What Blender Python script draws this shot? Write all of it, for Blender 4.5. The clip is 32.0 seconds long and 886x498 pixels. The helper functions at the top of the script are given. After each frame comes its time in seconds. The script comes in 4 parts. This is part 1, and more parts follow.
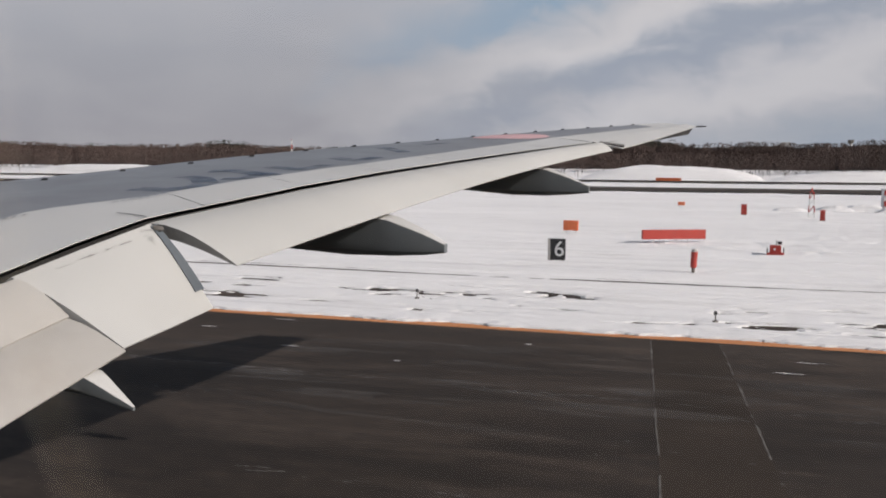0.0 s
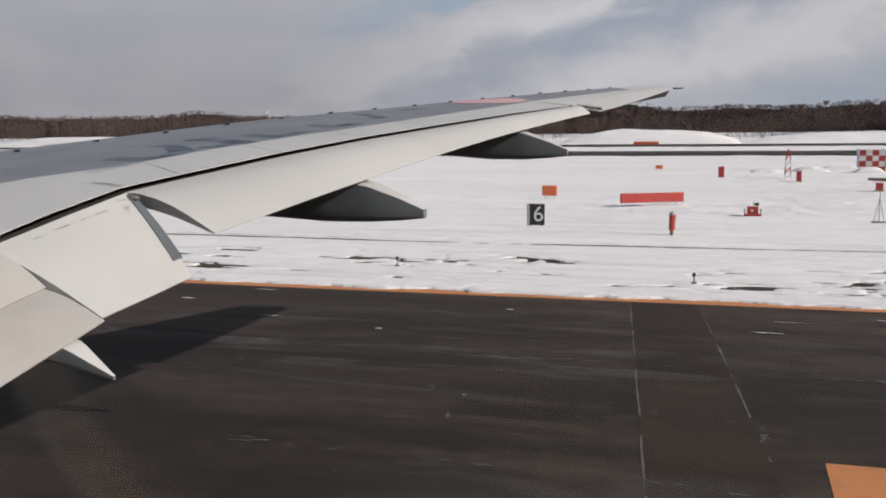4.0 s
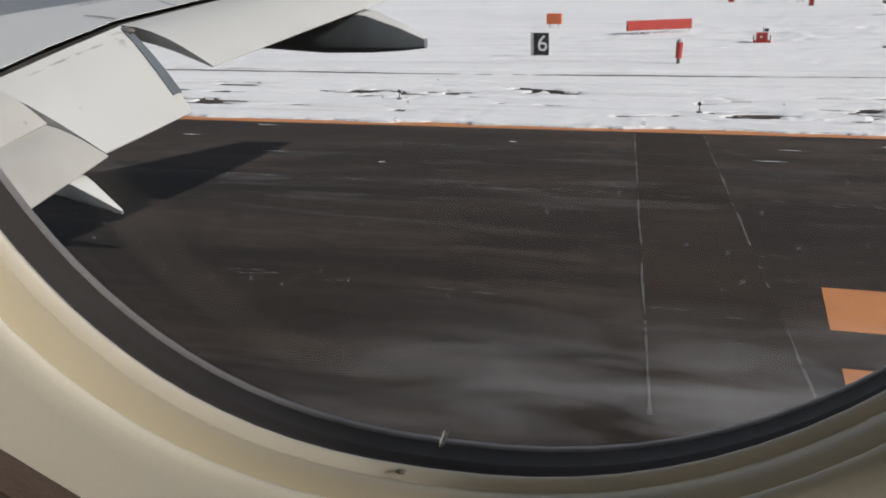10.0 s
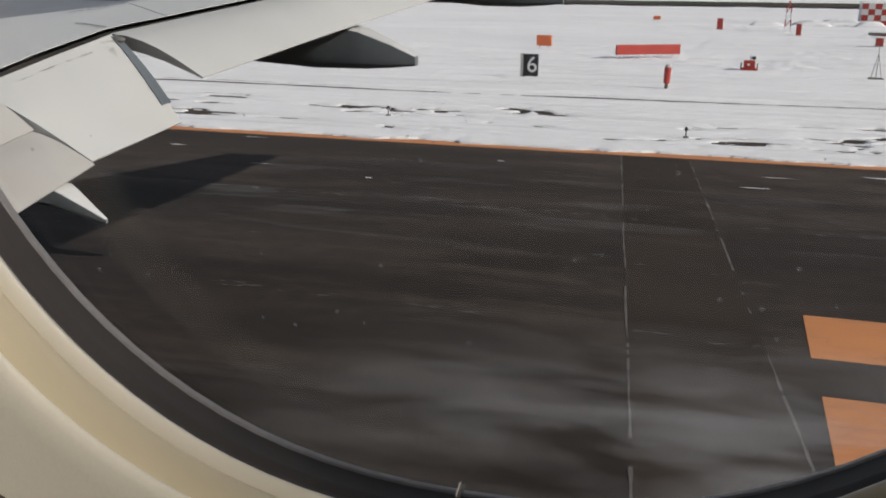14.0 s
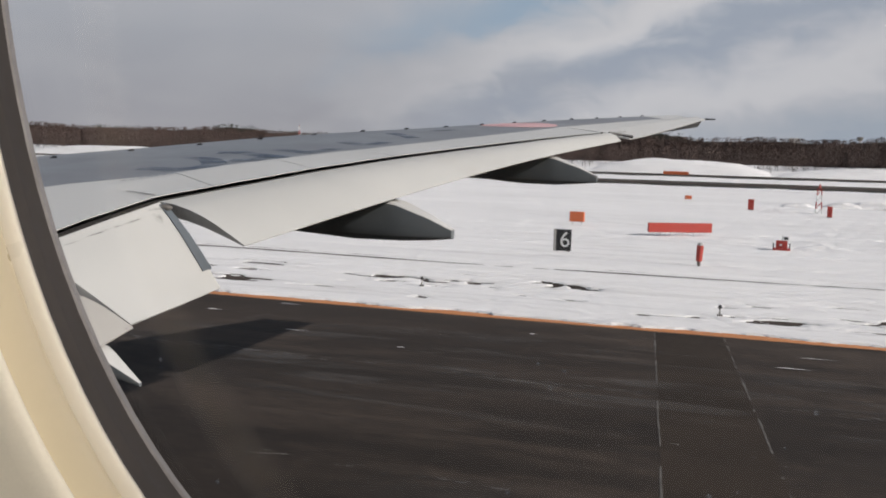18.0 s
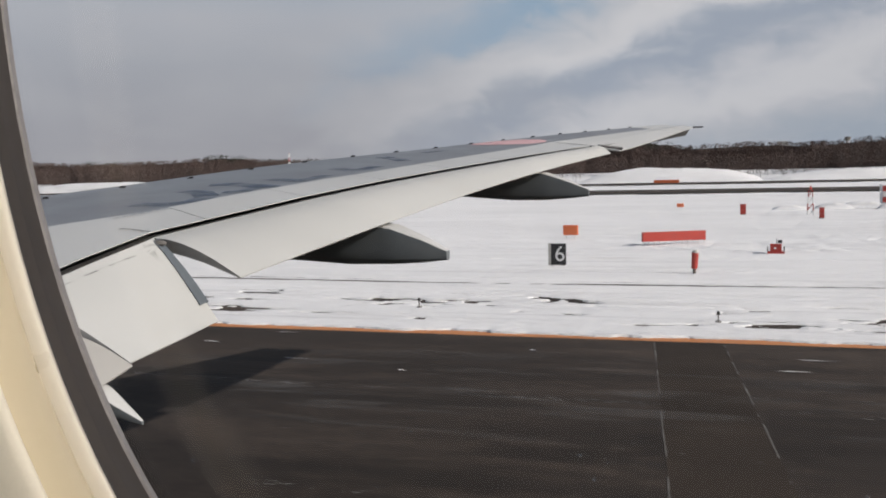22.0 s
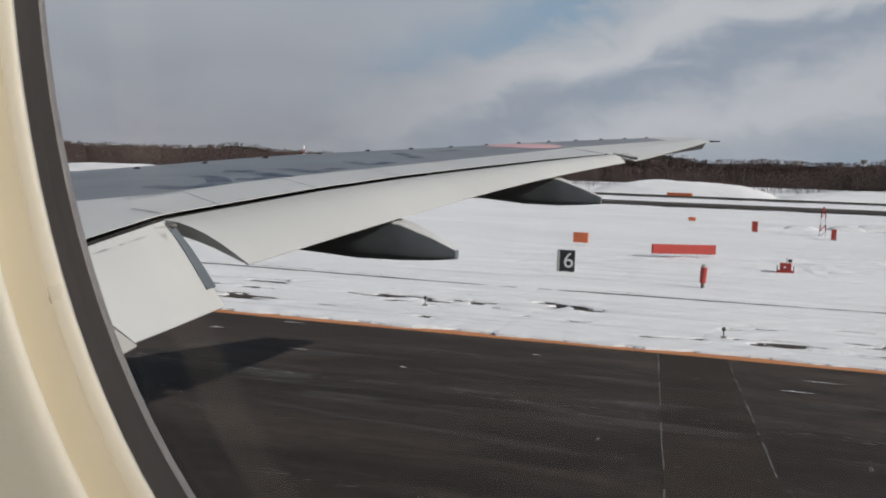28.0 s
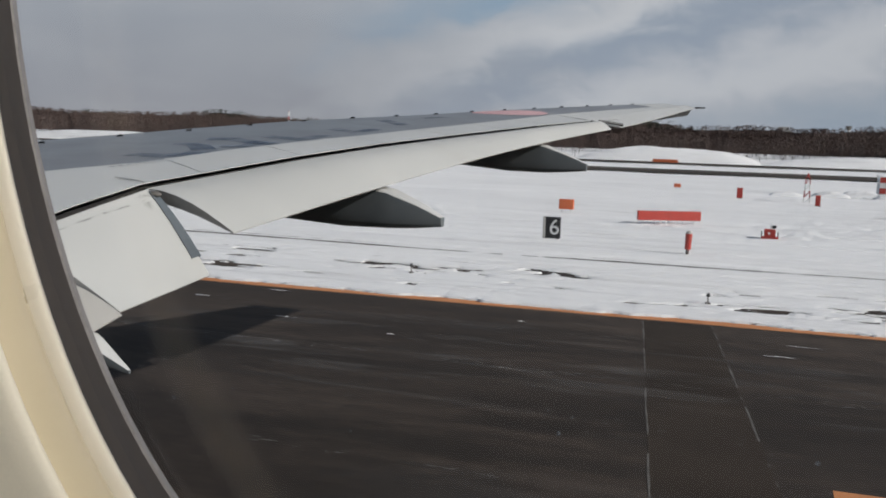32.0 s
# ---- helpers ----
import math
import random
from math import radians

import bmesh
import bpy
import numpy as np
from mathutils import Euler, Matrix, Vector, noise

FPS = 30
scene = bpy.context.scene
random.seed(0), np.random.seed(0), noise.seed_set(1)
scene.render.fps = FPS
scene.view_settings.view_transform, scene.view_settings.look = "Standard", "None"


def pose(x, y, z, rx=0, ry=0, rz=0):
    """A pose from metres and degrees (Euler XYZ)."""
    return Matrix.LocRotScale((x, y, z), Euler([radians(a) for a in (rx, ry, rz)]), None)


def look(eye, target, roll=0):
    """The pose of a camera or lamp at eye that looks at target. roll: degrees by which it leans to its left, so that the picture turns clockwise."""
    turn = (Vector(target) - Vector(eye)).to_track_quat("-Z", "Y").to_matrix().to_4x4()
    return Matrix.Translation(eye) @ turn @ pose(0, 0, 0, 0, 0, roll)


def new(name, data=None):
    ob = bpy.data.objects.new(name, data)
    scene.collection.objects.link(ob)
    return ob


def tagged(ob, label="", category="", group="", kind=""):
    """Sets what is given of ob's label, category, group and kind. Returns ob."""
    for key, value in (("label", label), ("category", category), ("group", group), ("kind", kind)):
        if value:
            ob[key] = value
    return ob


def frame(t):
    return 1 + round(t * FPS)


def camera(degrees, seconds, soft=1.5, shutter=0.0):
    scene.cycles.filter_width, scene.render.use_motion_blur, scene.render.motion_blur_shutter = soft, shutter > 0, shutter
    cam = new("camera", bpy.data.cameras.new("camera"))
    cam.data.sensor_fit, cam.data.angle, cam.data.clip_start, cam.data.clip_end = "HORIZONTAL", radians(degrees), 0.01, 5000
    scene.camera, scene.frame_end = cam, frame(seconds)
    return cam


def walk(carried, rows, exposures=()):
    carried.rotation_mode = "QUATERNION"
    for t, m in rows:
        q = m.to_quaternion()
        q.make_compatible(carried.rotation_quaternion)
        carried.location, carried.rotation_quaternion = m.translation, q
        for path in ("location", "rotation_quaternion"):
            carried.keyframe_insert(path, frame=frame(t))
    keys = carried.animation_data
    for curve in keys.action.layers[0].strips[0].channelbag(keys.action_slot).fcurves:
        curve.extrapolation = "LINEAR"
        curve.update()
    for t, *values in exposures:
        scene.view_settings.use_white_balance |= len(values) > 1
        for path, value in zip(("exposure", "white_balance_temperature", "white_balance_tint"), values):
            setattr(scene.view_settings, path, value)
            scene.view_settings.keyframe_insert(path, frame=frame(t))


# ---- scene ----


# ---- camera: held at a cabin window behind the starboard wing; x is aft, y is outboard, z is up ----
def view(x, y, z, yaw, pitch, roll):
    return Matrix.Translation((x, y, z)) @ Matrix.Rotation(radians(yaw), 4, "Z") @ Matrix.Rotation(radians(90 + pitch), 4, "X") @ Matrix.Rotation(radians(-roll), 4, "Z")


cam = camera(50.0, 32.0, soft=1.9)
PATH = (
    (0.0, 0.0157, 0.0601, 6.0529, 18.342, -5.160, -0.359),
    (0.5, 0.0171, 0.0634, 6.0528, 18.473, -4.945, -0.525),
    (1.0, 0.0169, 0.0661, 6.0510, 18.525, -4.670, -0.471),
    (1.5, 0.0158, 0.0697, 6.0486, 18.295, -5.808, -0.795),
    (2.0, 0.0162, 0.0758, 6.0462, 17.607, -6.149, 0.023),
    (2.5, 0.0142, 0.0763, 6.0401, 17.140, -6.691, 0.563),
    (4.5, 0.0110, 0.0750, 6.0084, 17.117, -7.121, 0.556),
    (5.0, 0.0115, 0.0707, 5.9987, 17.614, -8.014, 0.446),
    (5.5, 0.0073, 0.0854, 5.9921, 17.183, -12.749, 1.925),
    (6.0, 0.0010, 0.0905, 5.9839, 16.777, -15.581, 1.198),
    (6.5, 0.0172, 0.0721, 5.9926, 16.483, -17.344, 1.126),
    (7.0, 0.0304, 0.0542, 6.0024, 16.681, -17.346, 1.634),
    (7.5, 0.0293, 0.0572, 5.9974, 16.679, -18.285, 0.545),
    (8.0, 0.0273, 0.0548, 5.9948, 16.718, -18.565, 1.460),
    (8.5, 0.0283, 0.0473, 5.9889, 17.178, -17.914, 2.432),
    (9.0, 0.0343, 0.0598, 5.9860, 17.159, -18.414, 0.858),
    (9.5, 0.0316, 0.0427, 5.9925, 17.217, -18.356, 0.271),
    (10.0, 0.0332, 0.0408, 6.0027, 17.528, -17.105, 1.457),
    (10.5, 0.0273, 0.0404, 5.9936, 17.646, -15.543, 1.891),
    (11.0, 0.0270, 0.0577, 5.9851, 17.333, -17.134, 0.579),
    (11.5, 0.0256, 0.0449, 5.9892, 17.078, -17.656, -0.083),
    (12.0, 0.0292, 0.0482, 5.9966, 17.032, -16.853, 1.572),
    (12.5, 0.0280, 0.0441, 5.9931, 16.798, -16.905, 0.882),
    (13.0, 0.0296, 0.0540, 5.9926, 16.776, -16.971, 2.084),
    (13.5, 0.0260, 0.0483, 5.9979, 16.181, -16.177, -2.005),
    (14.0, 0.0237, 0.0459, 6.0062, 16.543, -16.068, -0.406),
    (14.5, 0.0168, 0.0317, 6.0040, 16.721, -9.697, -4.283),
    (16.5, 0.0047, 0.0411, 6.0099, 18.028, -6.825, 1.973),
    (17.0, 0.0077, 0.0505, 6.0131, 19.097, -6.261, 1.034),
    (17.5, 0.0019, 0.0416, 6.0122, 18.826, -6.844, -1.911),
    (18.0, 0.0052, 0.0383, 6.0175, 18.652, -5.838, -1.564),
    (18.5, -0.0094, 0.0347, 5.9950, 18.471, -6.687, -0.886),
    (19.0, 0.0039, 0.0732, 5.9901, 18.081, -8.238, -2.318),
    (19.5, -0.0091, 0.0541, 5.9863, 17.936, -7.631, -0.077),
    (20.0, 0.0006, 0.0710, 5.9931, 18.255, -7.560, -1.352),
    (20.5, -0.0103, 0.0484, 5.9937, 18.542, -7.354, -0.393),
    (21.0, 0.0012, 0.0578, 6.0081, 18.711, -6.423, 0.457),
    (21.5, -0.0070, 0.0416, 6.0147, 18.638, -6.647, -0.110),
    (22.0, -0.0029, 0.0388, 6.0323, 18.347, -4.638, 1.305),
    (22.5, -0.0065, 0.0580, 6.0268, 18.186, -4.010, -0.255),
    (23.0, -0.0149, 0.0610, 6.0251, 18.074, -3.426, 0.324),
    (23.5, -0.0179, 0.0681, 6.0165, 17.812, -5.089, -1.517),
    (24.0, -0.0133, 0.0742, 6.0132, 17.270, -5.310, -0.935),
    (24.5, -0.0145, 0.0717, 6.0103, 17.329, -5.601, -2.581),
    (26.5, -0.0064, 0.0444, 6.0205, 18.304, -6.296, 1.502),
    (27.0, -0.0072, 0.0332, 6.0266, 18.813, -4.767, 0.101),
    (27.5, -0.0012, 0.0406, 6.0261, 19.054, -3.644, -0.257),
    (28.0, -0.0038, 0.0372, 6.0227, 18.894, -4.661, -1.989),
    (28.5, 0.0057, 0.0476, 6.0238, 18.568, -3.863, -0.980),
    (29.0, 0.0029, 0.0453, 6.0217, 17.902, -6.006, -1.251),
    (29.5, 0.0202, 0.0554, 6.0213, 17.232, -5.174, -0.111),
    (30.0, 0.0224, 0.0542, 6.0131, 16.588, -5.546, -1.810),
    (30.5, 0.0208, 0.0556, 6.0236, 16.769, -6.749, -0.845),
    (31.0, -0.0009, 0.0438, 6.0244, 16.844, -6.997, -2.231),
    (31.5, 0.0104, 0.0469, 6.0317, 17.387, -6.982, -0.401),
    (32.0, 0.0014, 0.0340, 6.0304, 17.982, -6.617, -1.899),
)
walk(cam, [(row[0], view(*row[1:])) for row in PATH], exposures=[(0.0, 0.0, 6560, 13), (9.2, 0.0, 6540, 12), (10.2, 0.0, 6250, 9), (12.0, 0.0, 6250, 9), (13.0, -0.16, 6300, 9), (14.5, -0.12, 6450, 10), (17.0, -0.03, 6500, 11), (20.0, 0.0, 6480, 11), (24.5, -0.03, 6400, 10), (27.0, -0.14, 6300, 9), (32.0, -0.18, 6240, 8)])

# ---- daylight ----
world = bpy.data.worlds.new("winter_sky")
scene.world = world
world.use_nodes = True
sky = world.node_tree.nodes.new("ShaderNodeTexSky")
sky.sky_type, sky.sun_disc = "NISHITA", False
sky.sun_elevation, sky.sun_rotation = radians(28.4), radians(96.6)
sky.air_density, sky.dust_density = 1.2, 2.5
world.node_tree.nodes["Background"].inputs["Strength"].default_value = 0.06
world.node_tree.links.new(sky.outputs["Color"], world.node_tree.nodes["Background"].inputs["Color"])
SUN_WAY = Vector((13.0, -1.5, 7.1)).normalized()
sun = new("sun", bpy.data.lights.new("sun", "SUN"))
sun.data.energy, sun.data.angle, sun.data.color = 4.15, radians(0.6), (1.0, 0.95, 0.89)
sun.matrix_world = look(SUN_WAY * 50, (0, 0, 0))


# ---- materials ----
def ramp(nt, fac, stops, smooth=False):
    node = nt.nodes.new("ShaderNodeValToRGB")
    el = node.color_ramp.elements
    if smooth:
        node.color_ramp.interpolation = "B_SPLINE"
    while len(el) < len(stops):
        el.new(0.5)
    for e, (p, c) in zip(el, stops):
        e.position, e.color = p, (*c, 1)
    nt.links.new(fac, node.inputs[0])
    return node.outputs[0]


def noise_of(nt, scale, detail=4, rough=0.55, stretch=(1, 1, 1), turn=0.0, coord="Object", dist=0.0):
    tc = nt.nodes.new("ShaderNodeTexCoord")
    mp = nt.nodes.new("ShaderNodeMapping")
    mp.inputs["Scale"].default_value = stretch
    mp.inputs["Rotation"].default_value = (0, 0, turn)
    n = nt.nodes.new("ShaderNodeTexNoise")
    n.inputs["Scale"].default_value, n.inputs["Detail"].default_value, n.inputs["Roughness"].default_value = scale, detail, rough
    n.inputs["Distortion"].default_value = dist
    nt.links.new(tc.outputs[coord], mp.inputs["Vector"])
    nt.links.new(mp.outputs["Vector"], n.inputs["Vector"])
    return n.outputs["Fac"]


def mix(nt, fac, a, b, mode="MIX"):
    m = nt.nodes.new("ShaderNodeMix")
    m.data_type, m.blend_type = "RGBA", mode
    for key, val in ((0, fac), (6, a), (7, b)):
        if isinstance(val, (int, float)):
            m.inputs[key].default_value = val
        elif isinstance(val, tuple):
            m.inputs[key].default_value = (*val, 1)
        else:
            nt.links.new(val, m.inputs[key])
    return m.outputs[2]


def bump(nt, height, strength, distance, bsdf):
    b = nt.nodes.new("ShaderNodeBump")
    b.inputs["Strength"].default_value, b.inputs["Distance"].default_value = strength, distance
    nt.links.new(height, b.inputs["Height"])
    nt.links.new(b.outputs["Normal"], bsdf.inputs["Normal"])


def surface(name, dark, light, rough=0.6, scale=3.0, fine=40.0, metal=0.0, relief=0.15, depth=0.01, stretch=(1, 1, 1), spec=0.5, grime=None, grime_scale=1.0, grime_amount=0.5, grainy=0.35):
    """A painted, worn or natural surface: two tones over a broad noise, a fine grain over it, grime in patches, and fine relief."""
    m = bpy.data.materials.new(name)
    m.use_nodes = True
    nt = m.node_tree
    bsdf = nt.nodes["Principled BSDF"]
    broad = noise_of(nt, scale, 5, 0.6, stretch)
    grain = noise_of(nt, fine, 3, 0.6, stretch)
    col = ramp(nt, broad, ((0.3, dark), (0.7, light)))
    col = mix(nt, grainy, col, ramp(nt, grain, ((0.3, tuple(0.75 * c for c in dark)), (0.7, tuple(min(1, 1.12 * c) for c in light)))))
    if grime:
        mask = ramp(nt, noise_of(nt, grime_scale, 6, 0.65, stretch), ((0.52, (0, 0, 0)), (0.75, (grime_amount,) * 3)))
        col = mix(nt, mask, col, grime)
    nt.links.new(col, bsdf.inputs["Base Color"])
    rg = ramp(nt, grain, ((0.2, (max(0, rough - 0.1),) * 3), (0.8, (min(1, rough + 0.1),) * 3)))
    nt.links.new(rg, bsdf.inputs["Roughness"])
    bsdf.inputs["Metallic"].default_value = metal
    bsdf.inputs["Specular IOR Level"].default_value = spec
    if relief:
        bump(nt, grain, relief, depth, bsdf)
    return m


M_WING_GREY = surface("wing_grey_paint", (0.172, 0.178, 0.195), (0.194, 0.200, 0.216), 0.42, 0.3, 0.9, relief=0, grime=(0.16, 0.165, 0.18), grime_scale=0.25, grime_amount=0.3, grainy=0.02)
M_WING_WHITE = surface("wing_white_paint", (0.50, 0.50, 0.49), (0.555, 0.555, 0.545), 0.45, 0.4, 1.3, relief=0, grime=(0.43, 0.42, 0.39), grime_scale=0.5, grime_amount=0.3, grainy=0.10)
M_FLAP = surface("flap_white_paint", (0.44, 0.442, 0.430), (0.492, 0.494, 0.482), 0.5, 0.35, 1.5, relief=0, grime=(0.37, 0.35, 0.32), grime_scale=0.7, grime_amount=0.35, grainy=0.10)
M_INBOARD = surface("worn_inboard_flap_paint", (0.37, 0.358, 0.338), (0.43, 0.418, 0.398), 0.5, 0.6, 18, relief=0, grime=(0.28, 0.25, 0.22), grime_scale=0.9, grime_amount=0.45, grainy=0.10)
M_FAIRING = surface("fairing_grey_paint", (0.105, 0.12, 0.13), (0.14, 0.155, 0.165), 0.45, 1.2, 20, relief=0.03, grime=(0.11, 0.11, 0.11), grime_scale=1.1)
M_ENDSEAL = surface("blue_grey_seal", (0.085, 0.10, 0.115), (0.13, 0.15, 0.17), 0.5, 2, 20, relief=0.02)
M_ENDCAP = surface("grey_flap_end_paint", (0.17, 0.165, 0.16), (0.25, 0.245, 0.235), 0.5, 1.2, 25, relief=0, grime=(0.10, 0.09, 0.08), grime_scale=2.2)
M_COVE = surface("gap_shade_dark", (0.02, 0.02, 0.02), (0.045, 0.043, 0.04), 0.7, 3, 30)
M_SEAL = surface("bare_metal_seal", (0.25, 0.25, 0.25), (0.4, 0.39, 0.37), 0.4, 4, 40, metal=0.7)
M_MARK = surface("faded_blue_marking", (0.085, 0.102, 0.135), (0.15, 0.163, 0.19), 0.5, 1.5, 20, relief=0)
M_DISC = surface("faded_red_roundel", (0.60, 0.34, 0.35), (0.68, 0.44, 0.45), 0.5, 1.2, 15, relief=0)
M_CREAM = surface("cream_cabin_plastic", (0.69, 0.638, 0.535), (0.71, 0.658, 0.555), 0.42, 3, 1500, relief=0.03, depth=0.0002, grime=(0.63, 0.59, 0.50), grime_scale=9, grime_amount=0.2, grainy=0.12)
# surround in two tones: the tan carries its shade, the cream lip its highlight
M_SURROUND = surface("tan_shaded_plastic", (0.50, 0.425, 0.295), (0.52, 0.445, 0.312), 0.34, 5, 60, relief=0, grainy=0.06)
M_LIP = surface("glossy_cream_highlight", (0.68, 0.625, 0.53), (0.70, 0.645, 0.55), 0.34, 6, 60, relief=0, grainy=0.05)
M_LINER = surface("cabin_liner", (0.20, 0.19, 0.175), (0.24, 0.228, 0.21), 0.6, 2, 60)
M_CARPET = surface("cabin_carpet", (0.05, 0.05, 0.07), (0.09, 0.09, 0.11), 0.95, 4, 150)
M_RUBBER = surface("black_window_gasket", (0.028, 0.023, 0.021), (0.050, 0.042, 0.039), 0.7, 18, 300, relief=0.1, depth=0.0005)
M_RIM = surface("grey_pane_edge", (0.17, 0.155, 0.155), (0.25, 0.235, 0.235), 0.45, 60, 500, relief=0.1, depth=0.0004)
M_SCUFF = surface("grey_scuff", (0.22, 0.19, 0.17), (0.30, 0.27, 0.24), 0.6, 40, 300)
M_BROWN = surface("brown_trim", (0.06, 0.04, 0.032), (0.09, 0.062, 0.05), 0.6, 12, 300)
M_STEEL = surface("steel_pin", (0.92, 0.92, 0.92), (0.97, 0.97, 0.97), 0.22, 200, 800, metal=1.0, relief=0)
M_RED = surface("red_paint", (0.34, 0.032, 0.024), (0.44, 0.05, 0.036), 0.5, 1.5, 25, grime=(0.3, 0.06, 0.05), grime_scale=2)
M_ORANGE_SIGN = surface("orange_paint", (0.62, 0.14, 0.05), (0.75, 0.2, 0.08), 0.5, 1.5, 25)
M_WHITE = surface("white_paint", (0.70, 0.70, 0.70), (0.8, 0.8, 0.79), 0.5, 1.5, 25, grime=(0.55, 0.54, 0.52), grime_scale=2)
M_BLACK = surface("black_sign_face", (0.012, 0.012, 0.013), (0.022, 0.022, 0.024), 0.45, 2, 25)
M_POST = surface("weathered_post", (0.10, 0.09, 0.08), (0.16, 0.15, 0.14), 0.7, 6, 60)
M_CONCRETE = surface("concrete", (0.35, 0.34, 0.33), (0.45, 0.44, 0.42), 0.8, 0.3, 4)
M_BARK = surface("bare_bark", (0.024, 0.018, 0.016), (0.042, 0.032, 0.028), 0.9, 0.2, 3, relief=0)
M_TWIG = surface("bare_twigs", (0.058, 0.040, 0.035), (0.118, 0.079, 0.067), 0.95, 0.02, 0.3, relief=0)
M_UNDER = surface("leafless_undergrowth", (0.064, 0.046, 0.041), (0.108, 0.077, 0.068), 0.95, 0.05, 0.7)
M_PINE = surface("dark_pine", (0.018, 0.022, 0.016), (0.04, 0.042, 0.03), 0.9, 0.05, 0.8, relief=0)
M_ORANGE = surface("orange_line_paint", (0.50, 0.19, 0.065), (0.60, 0.25, 0.09), 0.7, 0.5, 9, stretch=(0.35, 1, 1), grime=(0.30, 0.14, 0.07), grime_scale=1.2, grime_amount=0.7)


def make_asphalt():
    m = bpy.data.materials.new("asphalt")
    m.use_nodes = True
    nt = m.node_tree
    bsdf = nt.nodes["Principled BSDF"]
    col = ramp(nt, noise_of(nt, 0.10, 5, 0.6, (0.25, 1, 1)), ((0.36, (0.022, 0.0160, 0.0126)), (0.64, (0.082, 0.062, 0.049))))
    streak = noise_of(nt, 0.9, 5, 0.62, (0.05, 1, 1))
    col = mix(nt, ramp(nt, streak, ((0.45, (0, 0, 0)), (0.68, (0.8,) * 3))), col, (0.017, 0.0138, 0.012))
    blotch = noise_of(nt, 0.35, 6, 0.65, (0.35, 1, 1), dist=0.8)
    col = mix(nt, ramp(nt, blotch, ((0.44, (0, 0, 0)), (0.60, (0.75,) * 3))), col, (0.018, 0.0132, 0.0104))
    grain = noise_of(nt, 12, 3, 0.6)
    col = mix(nt, 0.22, col, ramp(nt, grain, ((0.3, (0.017, 0.0132, 0.0105)), (0.75, (0.052, 0.0395, 0.031)))))
    mottle = noise_of(nt, 2.6, 6, 0.65, (0.6, 1, 1), dist=0.4)
    col = mix(nt, 1.0, col, ramp(nt, mottle, ((0.32, (0.74,) * 3), (0.68, (1.26,) * 3))), "MULTIPLY")
    dust = noise_of(nt, 0.55, 7, 0.68, (0.12, 1, 1), dist=0.4)
    col = mix(nt, ramp(nt, dust, ((0.60, (0, 0, 0)), (0.85, (0.30,) * 3))), col, (0.22, 0.21, 0.205))
    # darker at low y, paler towards the shoulder
    tc = nt.nodes.new("ShaderNodeTexCoord")
    sep = nt.nodes.new("ShaderNodeSeparateXYZ")
    nt.links.new(tc.outputs["Object"], sep.inputs[0])
    far = nt.nodes.new("ShaderNodeMapRange")
    far.inputs["From Min"].default_value, far.inputs["From Max"].default_value = 15.0, 32.0
    nt.links.new(sep.outputs["Y"], far.inputs["Value"])
    col = mix(nt, 1.0, col, ramp(nt, far.outputs[0], ((0.0, (0.76,) * 3), (0.45, (0.92,) * 3), (1.0, (1.22, 1.2, 1.18)))), "MULTIPLY")
    nt.links.new(col, bsdf.inputs["Base Color"])
    bsdf.inputs["Roughness"].default_value = 0.85
    bsdf.inputs["Specular IOR Level"].default_value = 0.25
    bump(nt, grain, 0.06, 0.02, bsdf)
    return m


def make_snow():
    m = bpy.data.materials.new("snow")
    m.use_nodes = True
    nt = m.node_tree
    bsdf = nt.nodes["Principled BSDF"]
    col = ramp(nt, noise_of(nt, 0.06, 6, 0.6, (0.3, 1, 1)), ((0.3, (0.82, 0.815, 0.82)), (0.7, (0.90, 0.895, 0.90))))
    grit = noise_of(nt, 0.5, 7, 0.7, (0.16, 1, 1))
    col = mix(nt, ramp(nt, grit, ((0.56, (0, 0, 0)), (0.78, (0.5,) * 3))), col, (0.50, 0.485, 0.475))
    # shading of the ploughed grooves, painted in as grey streaks along x
    lines = noise_of(nt, 1.3, 5, 0.62, (0.03, 1, 1))
    col = mix(nt, ramp(nt, lines, ((0.53, (0, 0, 0)), (0.68, (0.6,) * 3))), col, (0.60, 0.595, 0.60))
    crumbs = noise_of(nt, 2.4, 8, 0.72, (0.45, 1, 1))
    col = mix(nt, ramp(nt, crumbs, ((0.55, (0, 0, 0)), (0.7, (0.45,) * 3))), col, (0.58, 0.575, 0.58))
    nt.links.new(col, bsdf.inputs["Base Color"])
    bsdf.inputs["Roughness"].default_value = 0.75
    bsdf.inputs["Specular IOR Level"].default_value = 0.2
    bump(nt, noise_of(nt, 1.6, 8, 0.68, (0.4, 1, 1)), 0.8, 0.2, bsdf)
    return m


M_ASPHALT, M_SNOW = make_asphalt(), make_snow()
M_PATCH = surface("repaired_asphalt", (0.0225, 0.0172, 0.0136), (0.053, 0.041, 0.0325), 0.9, 0.35, 22, relief=0.2, spec=0.15, stretch=(0.5, 1, 1), grime=(0.026, 0.0195, 0.0155), grime_scale=0.8, grime_amount=0.6)
M_JOINT = surface("joint_filled_with_grit", (0.05, 0.045, 0.04), (0.15, 0.14, 0.13), 0.9, 1.6, 12)


